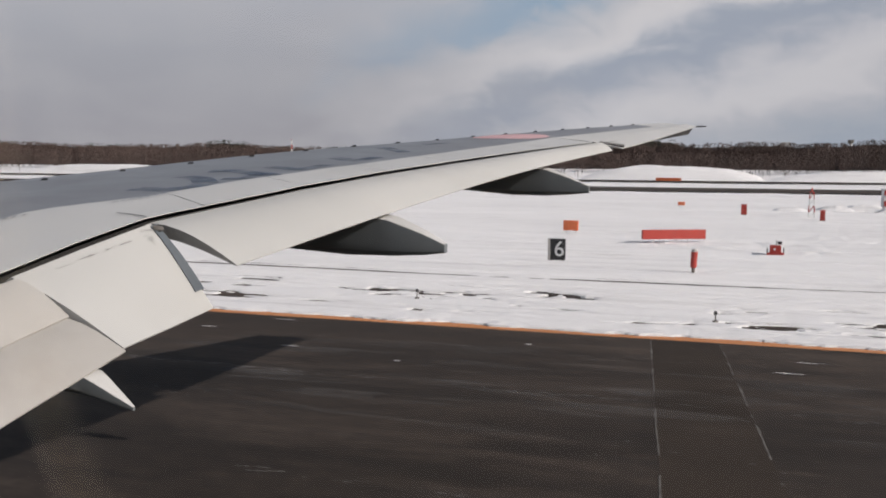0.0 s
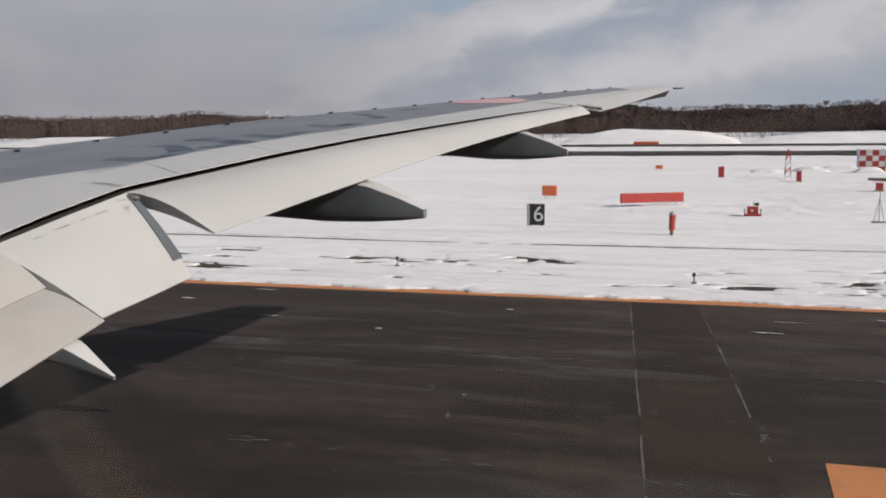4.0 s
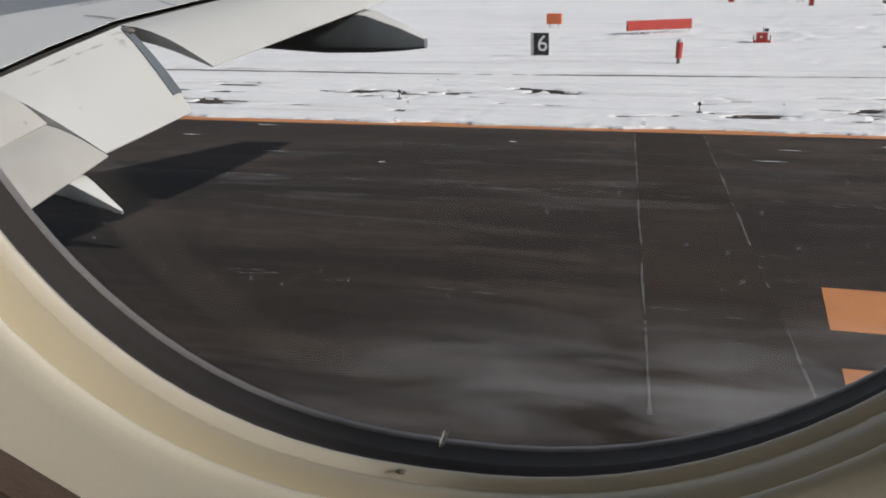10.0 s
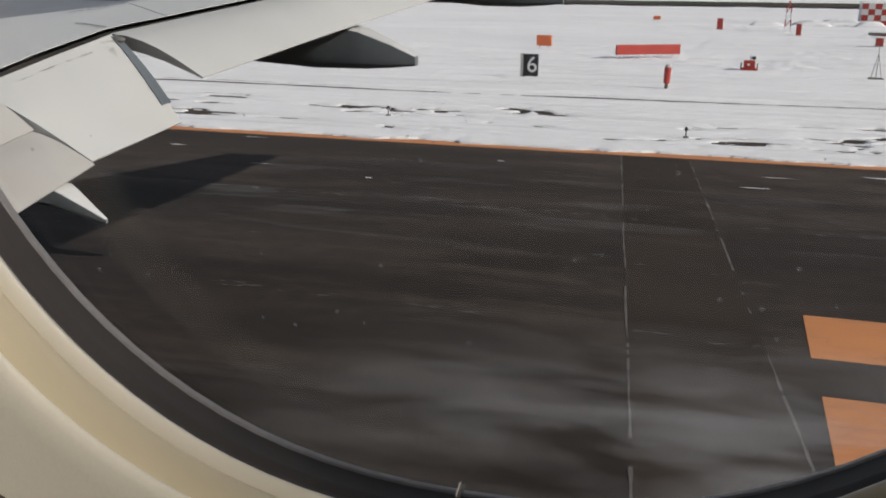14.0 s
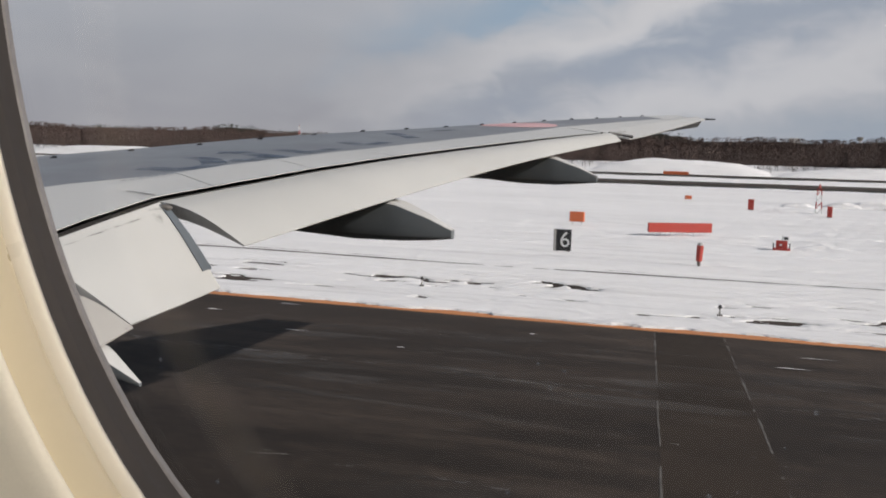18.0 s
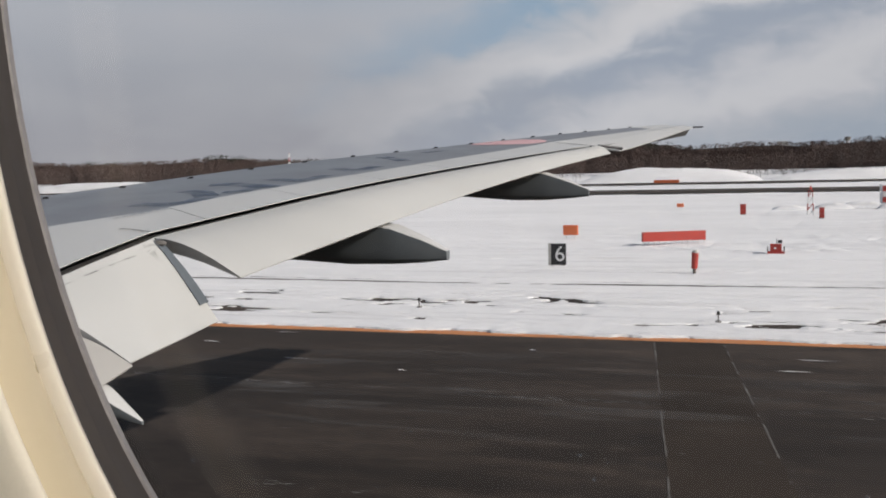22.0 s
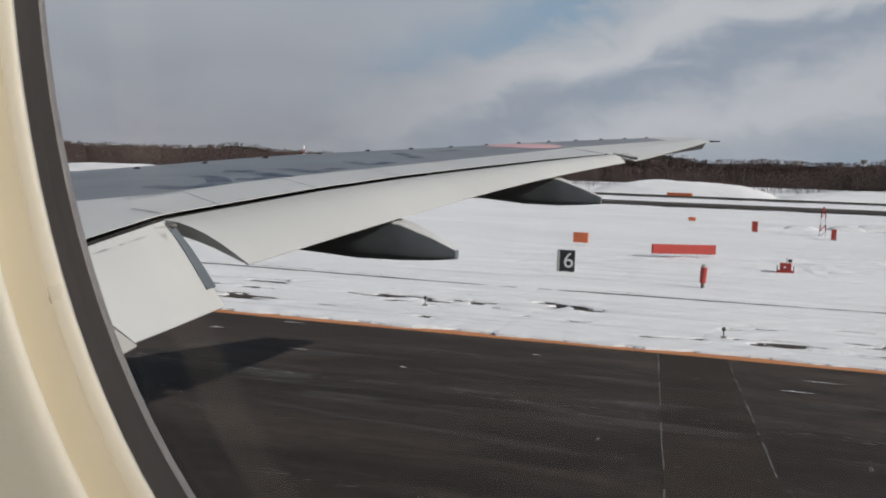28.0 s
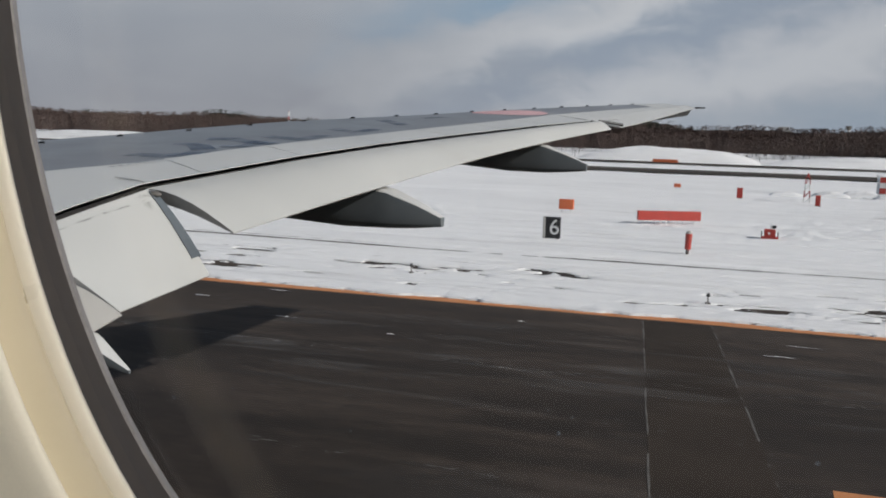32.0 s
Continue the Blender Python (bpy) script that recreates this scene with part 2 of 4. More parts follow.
def make_glass():
    m = bpy.data.materials.new("window_glass")
    m.use_nodes = True
    nt = m.node_tree
    nt.nodes.remove(nt.nodes["Principled BSDF"])
    clear, gloss, fres, mx = (nt.nodes.new("ShaderNode" + k) for k in ("BsdfTransparent", "BsdfGlossy", "Fresnel", "MixShader"))
    gloss.inputs["Roughness"].default_value = 0.15
    fres.inputs["IOR"].default_value = 1.47
    nt.links.new(fres.outputs[0], mx.inputs[0])
    nt.links.new(clear.outputs[0], mx.inputs[1])
    nt.links.new(gloss.outputs[0], mx.inputs[2])
    nt.links.new(mx.outputs[0], nt.nodes["Material Output"].inputs[0])
    return m


M_GLASS = make_glass()


def make_dust(amount):
    """Pale specks that pass on the daylight from outside."""
    m = bpy.data.materials.new("dust_specks")
    m.use_nodes = True
    nt = m.node_tree
    nt.nodes.remove(nt.nodes["Principled BSDF"])
    clear, glow, mx = (nt.nodes.new("ShaderNode" + k) for k in ("BsdfTransparent", "BsdfTranslucent", "MixShader"))
    glow.inputs["Color"].default_value = (0.9, 0.9, 0.9, 1)
    mx.inputs[0].default_value = amount
    nt.links.new(clear.outputs[0], mx.inputs[1])
    nt.links.new(glow.outputs[0], mx.inputs[2])
    nt.links.new(mx.outputs[0], nt.nodes["Material Output"].inputs[0])
    return m


M_DUST = make_dust(0.26)


def make_powder(name, amount, low, high, scale, stretch, detail=6, fine=0.62, dist=0.8):
    """Thin blown powder snow: white where a streaky noise is dense, clear elsewhere."""
    m = bpy.data.materials.new(name)
    m.use_nodes = True
    nt = m.node_tree
    bsdf = nt.nodes["Principled BSDF"]
    bsdf.inputs["Base Color"].default_value = (0.75, 0.75, 0.76, 1)
    bsdf.inputs["Roughness"].default_value = 0.9
    tc = nt.nodes.new("ShaderNodeTexCoord")
    sep = nt.nodes.new("ShaderNodeSeparateXYZ")
    nt.links.new(tc.outputs["UV"], sep.inputs[0])
    n = noise_of(nt, scale, detail, fine, stretch, dist=dist)
    a = ramp(nt, n, ((low, (0, 0, 0)), (high, (amount,) * 3)))
    edge = ramp(nt, sep.outputs["X"], ((0.0, (0, 0, 0)), (0.5, (1, 1, 1)), (1.0, (0, 0, 0))))
    edge2 = ramp(nt, sep.outputs["Y"], ((0.0, (0, 0, 0)), (0.4, (1, 1, 1)), (1.0, (0, 0, 0))))
    a = mix(nt, 1.0, mix(nt, 1.0, a, edge, "MULTIPLY"), edge2, "MULTIPLY")
    nt.links.new(a, bsdf.inputs["Alpha"])
    return m


def make_faded(name, colour):
    """Paint worn away in patches."""
    m = bpy.data.materials.new(name)
    m.use_nodes = True
    nt = m.node_tree
    bsdf = nt.nodes["Principled BSDF"]
    bsdf.inputs["Base Color"].default_value = (*colour, 1)
    bsdf.inputs["Roughness"].default_value = 0.5
    nt.links.new(ramp(nt, noise_of(nt, 2.2, 5, 0.6), ((0.35, (0.07,) * 3), (0.65, (0.62,) * 3))), bsdf.inputs["Alpha"])
    return m


# ---- mesh helpers ----
def obj(name, verts, faces, material, parent=None, label="", smooth=False, mats=None, index=None):
    me = bpy.data.meshes.new(name)
    me.from_pydata([tuple(v) for v in verts], [], [tuple(f) for f in faces])
    for m in (mats or [material]):
        me.materials.append(m)
    if index is not None:
        me.polygons.foreach_set("material_index", index)
    if smooth:
        me.polygons.foreach_set("use_smooth", [True] * len(me.polygons))
    me.update()
    ob = new(name, me)
    if parent:
        ob.parent = parent
        ob.matrix_parent_inverse = Matrix.Translation(-parent.location)
    if label:
        tagged(ob, label)
    return ob


def part(name, bm, material, parent, label="", smooth=False):
    bmesh.ops.recalc_face_normals(bm, faces=bm.faces)
    me = bpy.data.meshes.new(name)
    bm.to_mesh(me)
    bm.free()
    me.materials.append(material)
    if smooth:
        me.polygons.foreach_set("use_smooth", [True] * len(me.polygons))
    ob = new(name, me)
    if parent:
        ob.parent = parent
        ob.matrix_parent_inverse = Matrix.Translation(-parent.location)
    if label:
        tagged(ob, label)
    return ob


def thing(name, place, label, category, group="", kind=""):
    ob = new(name)
    ob.empty_display_size = 0.2
    ob.location = place
    return tagged(ob, label, category, group, kind)


def box(bm, x0, x1, y0, y1, z0, z1, bev=0.0):
    m = Matrix.LocRotScale(((x0 + x1) / 2, (y0 + y1) / 2, (z0 + z1) / 2), None, (x1 - x0, y1 - y0, z1 - z0))
    r = bmesh.ops.create_cube(bm, size=1, matrix=m)
    if bev:
        es = {e for v in r["verts"] for e in v.link_edges}
        bmesh.ops.bevel(bm, geom=list(es), offset=bev, segments=2, affect="EDGES", profile=0.5)
    return bm


def rod(bm, a, b, r0, r1=None, n=8):
    a, b = Vector(a), Vector(b)
    d = b - a
    m = Matrix.Translation((a + b) / 2) @ d.to_track_quat("Z", "Y").to_matrix().to_4x4()
    bmesh.ops.create_cone(bm, cap_ends=True, segments=n, radius1=r0, radius2=r0 if r1 is None else r1, depth=d.length, matrix=m)
    return bm


def rings(loops, closed=True, cap0=False, cap1=False):
    """Faces that join a row of loops of equally many points."""
    n = len(loops[0])
    verts = [p for lp in loops for p in lp]
    faces = []
    for i in range(len(loops) - 1):
        for j in range(n if closed else n - 1):
            k = (j + 1) % n
            faces.append((i * n + j, i * n + k, (i + 1) * n + k, (i + 1) * n + j))
    if cap0:
        faces.append(tuple(range(n))[::-1])
    if cap1:
        faces.append(tuple((len(loops) - 1) * n + j for j in range(n)))
    return verts, faces


def lerp(table, v):
    if v <= table[0][0]:
        a, b = table[0], table[1]
    else:
        for a, b in zip(table, table[1:]):
            if v <= b[0]:
                break
    k = (v - a[0]) / (b[0] - a[0])
    return [p + (q - p) * k for p, q in zip(a[1:], b[1:])]


LATTICE = {}


def value_noise(x, y, seed):
    """Smooth noise in 0..1 at arrays of places, one lump a unit."""
    if seed not in LATTICE:
        LATTICE[seed] = np.random.RandomState(seed).rand(256, 256)
    g = LATTICE[seed]
    xi, yi = np.floor(x).astype(int), np.floor(y).astype(int)
    fx, fy = x - xi, y - yi
    fx, fy = fx * fx * (3 - 2 * fx), fy * fy * (3 - 2 * fy)
    a, b = g[xi % 256, yi % 256], g[(xi + 1) % 256, yi % 256]
    c, d = g[xi % 256, (yi + 1) % 256], g[(xi + 1) % 256, (yi + 1) % 256]
    return (a * (1 - fx) + b * fx) * (1 - fy) + (c * (1 - fx) + d * fx) * fy


def fractal(x, y, seed, octaves=4):
    out, amp, tot = 0, 1.0, 0.0
    for o in range(octaves):
        out = out + amp * value_noise(x * 2 ** o, y * 2 ** o, seed + o)
        tot += amp
        amp *= 0.55
    return out / tot


def grid_faces(nx, ny):
    i = np.arange(nx - 1)[:, None] * ny + np.arange(ny - 1)[None, :]
    return np.stack([i, i + ny, i + ny + 1, i + 1], -1).reshape(-1, 4).tolist()


# ---- ground ----
EDGE = 34.05


def ease(a, b, v):
    k = np.clip((v - a) / (b - a), 0, 1)
    return k * k * (3 - 2 * k)


def snow_height(x, y):
    """Snow beside the runway: thin and patchy along the edge, ploughed in lines, then a rolling field."""
    lip = EDGE - 0.10 + 0.40 * (fractal(x / 2.2, y * 0 + 3, 11, 6) - 0.5) * 2
    thin = 0.5 * fractal(x / 4.0 + 40, y / 1.5 + 7, 21, 2) + 0.5 * fractal(x / 1.2, y / 0.42, 25, 4)
    band = ease(35.6, 37.6, y) * (1 - ease(43.0, 46.0, y))
    h = 0.045 + 0.07 * fractal(x / 0.9, y / 0.35, 31, 4) * (1 - 0.7 * ease(40, 46, y))
    h = h * (1 - 0.45 * band)
    h = h - 0.16 * ease(0.586, 0.602, thin) * band
    line = 49.4 + 0.25 * np.sin(x / 9.0) + 0.35 * (fractal(x / 6.0, y * 0, 41) - 0.5)
    deep = 0.05 + 0.9 * fractal(x / 7.0, y * 0 + 5, 141, 3)
    h = h - 0.18 * deep * np.exp(-((y - line) / 0.36) ** 2) - 0.10 * deep * np.exp(-((y - line - 1.05) / 0.25) ** 2) + 0.10 * np.exp(-((y - line - 1.7) / 0.3) ** 2)
    for k, (yy, amp) in enumerate(((41.5, 0.05), (42.6, 0.06), (43.6, 0.05), (44.9, 0.06), (46.3, 0.07), (47.6, 0.05), (55.5, 0.10), (57.5, 0.06), (63.0, 0.08), (71.0, 0.08))):
        l2 = yy + 0.4 * (fractal(x / 11.0, y * 0 + k, 51 + k) - 0.5)
        h = h + amp * np.exp(-((y - l2) / 0.2) ** 2) - 0.6 * amp * np.exp(-((y - l2 + 0.35) / 0.15) ** 2)
    far = ease(50, 80, y)
    h = h + far * (0.30 * fractal(x / 14.0, y / 9.0, 61) + 0.16 * fractal(x / 3.0, y / 2.0, 71, 4) - 0.18)
    rough = ease(0.5, 0.75, fractal(x / 16.0 + 9, y / 12.0, 91)) * ease(52, 60, y) * (1 - ease(140, 190, y))
    h = h + rough * 0.26 * (fractal(x / 0.8, y / 0.9, 95, 4) - 0.45)
    h = h + 0.06 * (fractal(x / 0.75, y / 1.1, 121, 3) - 0.5) * ease(44, 54, y) * (1 - ease(120, 190, y))
    h = h + 0.065 * (fractal(x / 0.7, y / 0.26, 131, 3) - 0.5) * (1 - 0.75 * ease(36.0, 39.0, y)) * (1 - ease(46, 52, y))
    h = h + (2.0 + 2.4 * fractal(x / 60.0, y * 0 + 2, 151, 2)) * ease(384, 432, y) * (1 - ease(700, 900, y))
    h = np.where(y < lip, -0.25, h)
    return h


def spaced(stops):
    out = []
    for (a, b, n) in stops:
        out += list(np.linspace(a, b, n, endpoint=False))
    return np.array(out + [stops[-1][1]])


gx = spaced(((-3200, -400, 14), (-400, -120, 60), (-120, -48, 110), (-48, 26, 500), (26, 70, 60), (70, 400, 50), (400, 3200, 14)))
gy = spaced(((-3000, -60, 8), (-60, 33.0, 8), (33.0, 43.5, 150), (43.5, 52, 70), (52, 80, 120), (80, 150, 120), (150, 300, 60), (300, 520, 30), (520, 4200, 16)))
GX, GY = np.meshgrid(gx, gy, indexing="ij")
H = snow_height(GX, GY)
ground = obj("ground", np.stack([GX, GY, H], -1).reshape(-1, 3).tolist(), grid_faces(len(gx), len(gy)), M_SNOW, smooth=True)
tagged(ground, "wind-packed white snow field with dark bare patches", "ground", kind="structure")


def sheet(name, x0, x1, y0, y1, z, material, nx=2, ny=2, label="", cat="", parent=None, jag=0.0, seed=0):
    xs, ys = np.linspace(x0, x1, nx), np.linspace(y0, y1, ny)
    X, Y = np.meshgrid(xs, ys, indexing="ij")
    if jag:
        Y = Y + jag * (fractal(X / 2.3, Y * 0 + seed, 200 + seed) - 0.5) * 2
    ob = obj(name, np.stack([X, Y, X * 0 + z], -1).reshape(-1, 3).tolist(), grid_faces(nx, ny), material, parent)
    if label:
        tagged(ob, label, cat, kind="structure")
    return ob


runway = sheet("runway", -1500, 1500, -60, 52.0, 0.0, M_ASPHALT, label="dark worn asphalt runway with faint streaks of blown snow", cat="runway")
sheet("edge_line", -400, 300, 33.32, 34.20, 0.006, M_ORANGE, nx=1400, ny=2, jag=0.05, label="worn orange painted line along the runway edge", cat="road marking")
for y0, y1, x0 in ((15.70, 17.85, 1.70), (11.90, 14.15, 1.75)):
    b = sheet("runway_bar", x0, x0 + 28, y0, y1, 0.006, M_ORANGE, nx=60, ny=6, label="broad orange painted bar on dark asphalt", cat="road marking")
    tagged(b, group="painted runway bars")
def across(y, k):
    """x of the two joints that bound the resurfaced strip across the runway."""
    return (-3.35, -1.05)[k] + (33.1 - y) * 0.118


v = [(across(y, k), y, 0.004) for y in np.linspace(8.0, 33.1, 30) for k in (0, 1)]
tagged(obj("asphalt_patch", v, [(2 * i, 2 * i + 1, 2 * i + 3, 2 * i + 2) for i in range(29)], M_PATCH), "slightly different strip of resurfaced asphalt across the runway", "pavement patch", kind="structure")
for k in range(2):
    n = 160
    ys = np.linspace(33.1, 8.0, n)
    xs = across(ys, k) + 0.05 * (fractal(ys / 1.4, ys * 0 + k, 301) - 0.5)
    w = 0.042 * fractal(ys / 0.5, ys * 0 + k, 311)
    gap = fractal(ys / 0.9, ys * 0 + k, 321)
    vs = [(x - ww, y, 0.008) for x, y, ww in zip(xs, ys, w)] + [(x + ww, y, 0.008) for x, y, ww in zip(xs, ys, w)]
    tagged(obj("pavement_joint", vs, [(i, n + i, n + i + 1, i + 1) for i in range(n - 1) if gap[i] > 0.42], M_JOINT), "gritty pale sealed joint across the asphalt", "pavement joint", kind="structure")

# parallel taxiways beyond the field
sheet("taxiway", -1500, 1500, 212, 246, 0.34, M_ASPHALT, nx=500, ny=2, jag=1.2, seed=4, label="dark cleared asphalt taxiway across the snow", cat="taxiway")
sheet("taxiway", -1500, 1500, 318, 352, 0.36, M_ASPHALT, nx=500, ny=2, jag=1.5, seed=6, label="far dark asphalt taxiway below the woods", cat="taxiway")


def powder_sheet(name, x0, x1, y0, y1, z, material, label):
    ob = sheet(name, x0, x1, y0, y1, z, material, nx=2, ny=2)
    uv = ob.data.uv_layers.new(name="UVMap")
    for lp in ob.data.loops:
        v = ob.data.vertices[lp.vertex_index].co
        uv.data[lp.index].uv = ((v.x - x0) / (x1 - x0), (v.y - y0) / (y1 - y0))
    return tagged(ob, label, "blown snow", kind="stuff")


powder_sheet("blown_snow", -7.5, 10.5, 9.0, 16.6, 0.03, make_powder("blown_powder_dense", 0.42, 0.34, 0.78, 0.75, (0.42, 1, 1), 4, 0.5, 0.5), "thin white powder snow blowing low over asphalt")
powder_sheet("blown_snow", -60, 40, 18.5, 33.0, 0.012, make_powder("blown_powder_streaks", 0.15, 0.55, 0.80, 0.9, (0.16, 1, 1)), "faint streaks of powder snow lying on asphalt")


def snow_scraps(count, seed):
    """Small irregular scraps of trodden snow lying on the runway, drawn out along it."""
    rng = np.random.RandomState(seed)
    V, Fc = [], []
    for _ in range(count):
        cx, cy = rng.uniform(-45, 14), rng.choice((rng.uniform(28.5, 32.9), rng.uniform(17.5, 28.5)), p=(0.7, 0.3))
        lx, ly = rng.uniform(0.12, 0.75), rng.uniform(0.03, 0.09)
        n, s = 26, len(V)
        jag = 0.25 + 0.95 * rng.rand(n) * rng.rand(n) + 0.3 * (np.arange(n) % 9 < 3)
        for k in range(n):
            t = 2 * math.pi * k / n
            V.append((cx + lx * jag[k] * math.cos(t), cy + ly * jag[k] * math.sin(t), 0.009))
        V.append((cx, cy, 0.009 + 0.02 * rng.rand()))
        Fc += [(s + k, s + (k + 1) % n, s + n) for k in range(n)]
    return tagged(obj("snow_scraps", V, Fc, M_SNOW), "small white scraps of snow left on the asphalt", "snow", kind="stuff")


snow_scraps(16, 12)


M_FLECK = surface("grey_packed_powder", (0.16, 0.155, 0.15), (0.34, 0.335, 0.33), 0.9, 2.0, 30, relief=0)


def snow_lines(rows, seed):
    """Broken lines of packed powder left in the grooves along the runway: many thin ragged flecks."""
    rng = np.random.RandomState(seed)
    V, Fc = [], []
    for x0, x1, y0, slope, count, spread in rows:
        for _ in range(count):
            cx = rng.uniform(x0, x1)
            if float(fractal(np.array(cx / 2.2), np.array(y0), 330, 3)) < 0.42:
                continue
            cy = y0 + slope * cx + rng.normal(0, spread)
            lx, ly, n, b = rng.uniform(0.03, 0.22), rng.uniform(0.004, 0.014), 7, len(V)
            jag = rng.uniform(0.5, 1.2, n)
            V += [(cx + lx * jag[k] * math.cos(6.283 * k / n), cy + ly * jag[k] * math.sin(6.283 * k / n), 0.010) for k in range(n)]
            Fc.append(tuple(range(b, b + n)))
    return tagged(obj("snow_flecks", V, Fc, M_FLECK), "broken pale lines of powder snow along the asphalt", "snow", kind="stuff")


snow_lines(((-40, 14, 24.2, -0.03, 420, 0.12), (-30, 14, 16.0, -0.03, 130, 0.10), (-46, 14, 29.6, -0.01, 300, 0.35), (-30, 14, 20.2, -0.02, 60, 0.6)), 14)


# snow banks
def mound(name, cx, cy, lx, ly, hh, seed):
    n, m = 44, 16
    xs, ys = np.linspace(-1, 1, n), np.linspace(-1, 1, m)
    X, Y = np.meshgrid(xs, ys, indexing="ij")
    r = np.clip(1 - np.abs(X) ** 2.6, 0, 1) * np.clip(1 - np.abs(Y) ** 2.2, 0, 1)
    Z = hh * r ** 0.7 * (0.8 + 0.4 * fractal(X * 3 + seed, Y * 2, 400 + seed)) - 0.1
    ob = obj(name, np.stack([cx + X * lx, cy + Y * ly, Z + 0.2], -1).reshape(-1, 3).tolist(), grid_faces(n, m), M_SNOW, smooth=True)
    return tagged(ob, "long low bank of ploughed white snow", "snow bank", group="snow banks below the woods", kind="structure")


for a in ((-288, 372, 48, 12, 4.6, 1), (-412, 376, 30, 10, 4.2, 2), (-32, 374, 34, 13, 5.6, 3), (45, 378, 42, 12, 3.8, 4), (-215, 380, 50, 9, 2.6, 6), (150, 380, 50, 10, 4.0, 7)):
    mound("snow_bank", *a)


# ---- woods ----
def ground_at(x, y):
    return snow_height(np.asarray(x, float), np.asarray(y, float))


def sticks(a, b, r0, r1):
    """Three-sided tapered sticks from points a to points b, as arrays of vertices and faces."""
    d = b - a
    u = np.cross(d, (0.3, 1, 0.2))
    u /= np.linalg.norm(u, axis=1)[:, None] + 1e-9
    w = np.cross(d, u)
    w /= np.linalg.norm(w, axis=1)[:, None] + 1e-9
    ring6 = []
    for p, r in ((a, r0), (b, r1)):
        for k in range(3):
            ring6.append(p + r[:, None] * (math.cos(2.094 * k) * u + math.sin(2.094 * k) * w))
    v = np.stack(ring6, 1).reshape(-1, 3)
    s = np.arange(len(a))[:, None] * 6
    f = np.concatenate([s + np.array((k, (k + 1) % 3, 3 + (k + 1) % 3, 3 + k)) for k in range(3)])
    return v, f


def sprays(c, size, rng):
    """A slim, randomly turned triangle of twigs at each point."""
    n = len(c)
    lean = rng.normal(0, 0.45, (n, 3))
    lean[:, 2] = rng.uniform(0.4, 1.0, n)
    across = rng.normal(0, 1, (n, 3)) * (1, 1, 0.35)
    across /= np.linalg.norm(across, axis=1)[:, None]
    k = size[:, None]
    v = np.stack([c - across * 0.30 * k, c + lean * k, c + across * 0.30 * k + (0, 0, 0.1)], 1).reshape(-1, 3)
    return v, np.arange(3 * n).reshape(n, 3)


def crowns(x, y, h, base, per, rng, low=0.16, wide=0.24):
    """Points where the twigs of each crown sit: an egg, thin at its top, with a ragged outline."""
    n = len(x)
    i = np.repeat(np.arange(n), per)
    t, q = rng.uniform(0, 6.283, n * per), np.sqrt(rng.uniform(0, 1, n * per))
    zz = 1.0 - (1.0 - low) * rng.uniform(0, 1, n * per) ** 0.95
    lump = 1 + 0.25 * np.sin(3 * t + i)
    rad = h[i] * wide * lump * np.sin(np.clip((zz + 0.1) / 1.15, 0, 1) * 2.6 + 0.35) * q
    return np.stack([x[i] + rad * np.cos(t), y[i] + rad * np.sin(t), base[i] + h[i] * zz], -1)


def joined(name, groups, mats, label):
    V, F, mi, at = [], [], [], 0
    for v, f, m in groups:
        V.append(v)
        F += (f + at).tolist()
        mi += [m] * len(f)
        at += len(v)
    return tagged(obj(name, np.concatenate(V).tolist(), F, None, mats=mats, index=mi), label, "woods", kind="stuff")


def skyline(x, wave, seed):
    return 1 + wave * (fractal(x / 110.0, x * 0 + 1.0, 500 + seed, 3) - 0.5) * 2 + 0.10 * (fractal(x / 13.0, x * 0 + 4.0, 520 + seed, 2) - 0.5)


def woods(name, x0, x1, y0, y1, count, height, seed, label, twigs=150, wave=0.0, limbs=9):
    """A stand of bare trees as one mesh: tapered trunks, limbs and sprays of twigs."""
    rng = np.random.RandomState(seed)
    x, y = rng.uniform(x0, x1, count), rng.uniform(y0, y1, count)
    h = height * skyline(x, wave, seed) * rng.uniform(0.93, 1.0, count)
    base = ground_at(x, y)
    lean = rng.uniform(-0.05, 0.05, (count, 2)) * h[:, None]
    r = 0.008 * h + 0.03
    at = lambda f: np.stack([x + lean[:, 0] * f, y + lean[:, 1] * f, base + h * f], -1)
    low, mid, top = at(0.0) - (0, 0, 0.4), at(0.5), at(1.0)
    groups = [(*sticks(low, mid, r, r * 0.65), 0), (*sticks(mid, top, r * 0.65, r * 0 + 0.03), 0)]
    for _ in range(limbs):
        f = rng.uniform(0.25, 0.9, count)
        a = np.stack([x + lean[:, 0] * f, y + lean[:, 1] * f, base + h * f], -1)
        t, ln = rng.uniform(0, 6.283, count), h * rng.uniform(0.16, 0.32, count) * (1.15 - f * 0.6)
        b = a + np.stack([ln * np.cos(t), ln * np.sin(t), ln * rng.uniform(0.5, 1.2, count)], -1)
        groups.append((*sticks(a, b, r * 0.32, r * 0 + 0.02), 0))
    c = crowns(x, y, h, base, twigs, rng)
    groups.append((*sprays(c, rng.uniform(0.35, 0.65, len(c)), rng), 1))
    return joined(name, groups, [M_BARK, M_TWIG], label)


def thicket(name, x0, x1, y, height, seed, mats, label, wave=0.3, count=1500, per=110, size=1.0):
    """The mass of branches deeper in the wood: a dark core and, round it, crown beside crown of fine twigs."""
    rng = np.random.RandomState(600 + seed)
    n, m = 900, 6
    xs = np.linspace(x0, x1, n)
    foot_z = float(ground_at([x0], [y])[0])
    top = height * skyline(xs, wave, seed) * (0.88 + 0.10 * (fractal(xs / 4.0, xs * 0, 630 + seed, 3) - 0.5))
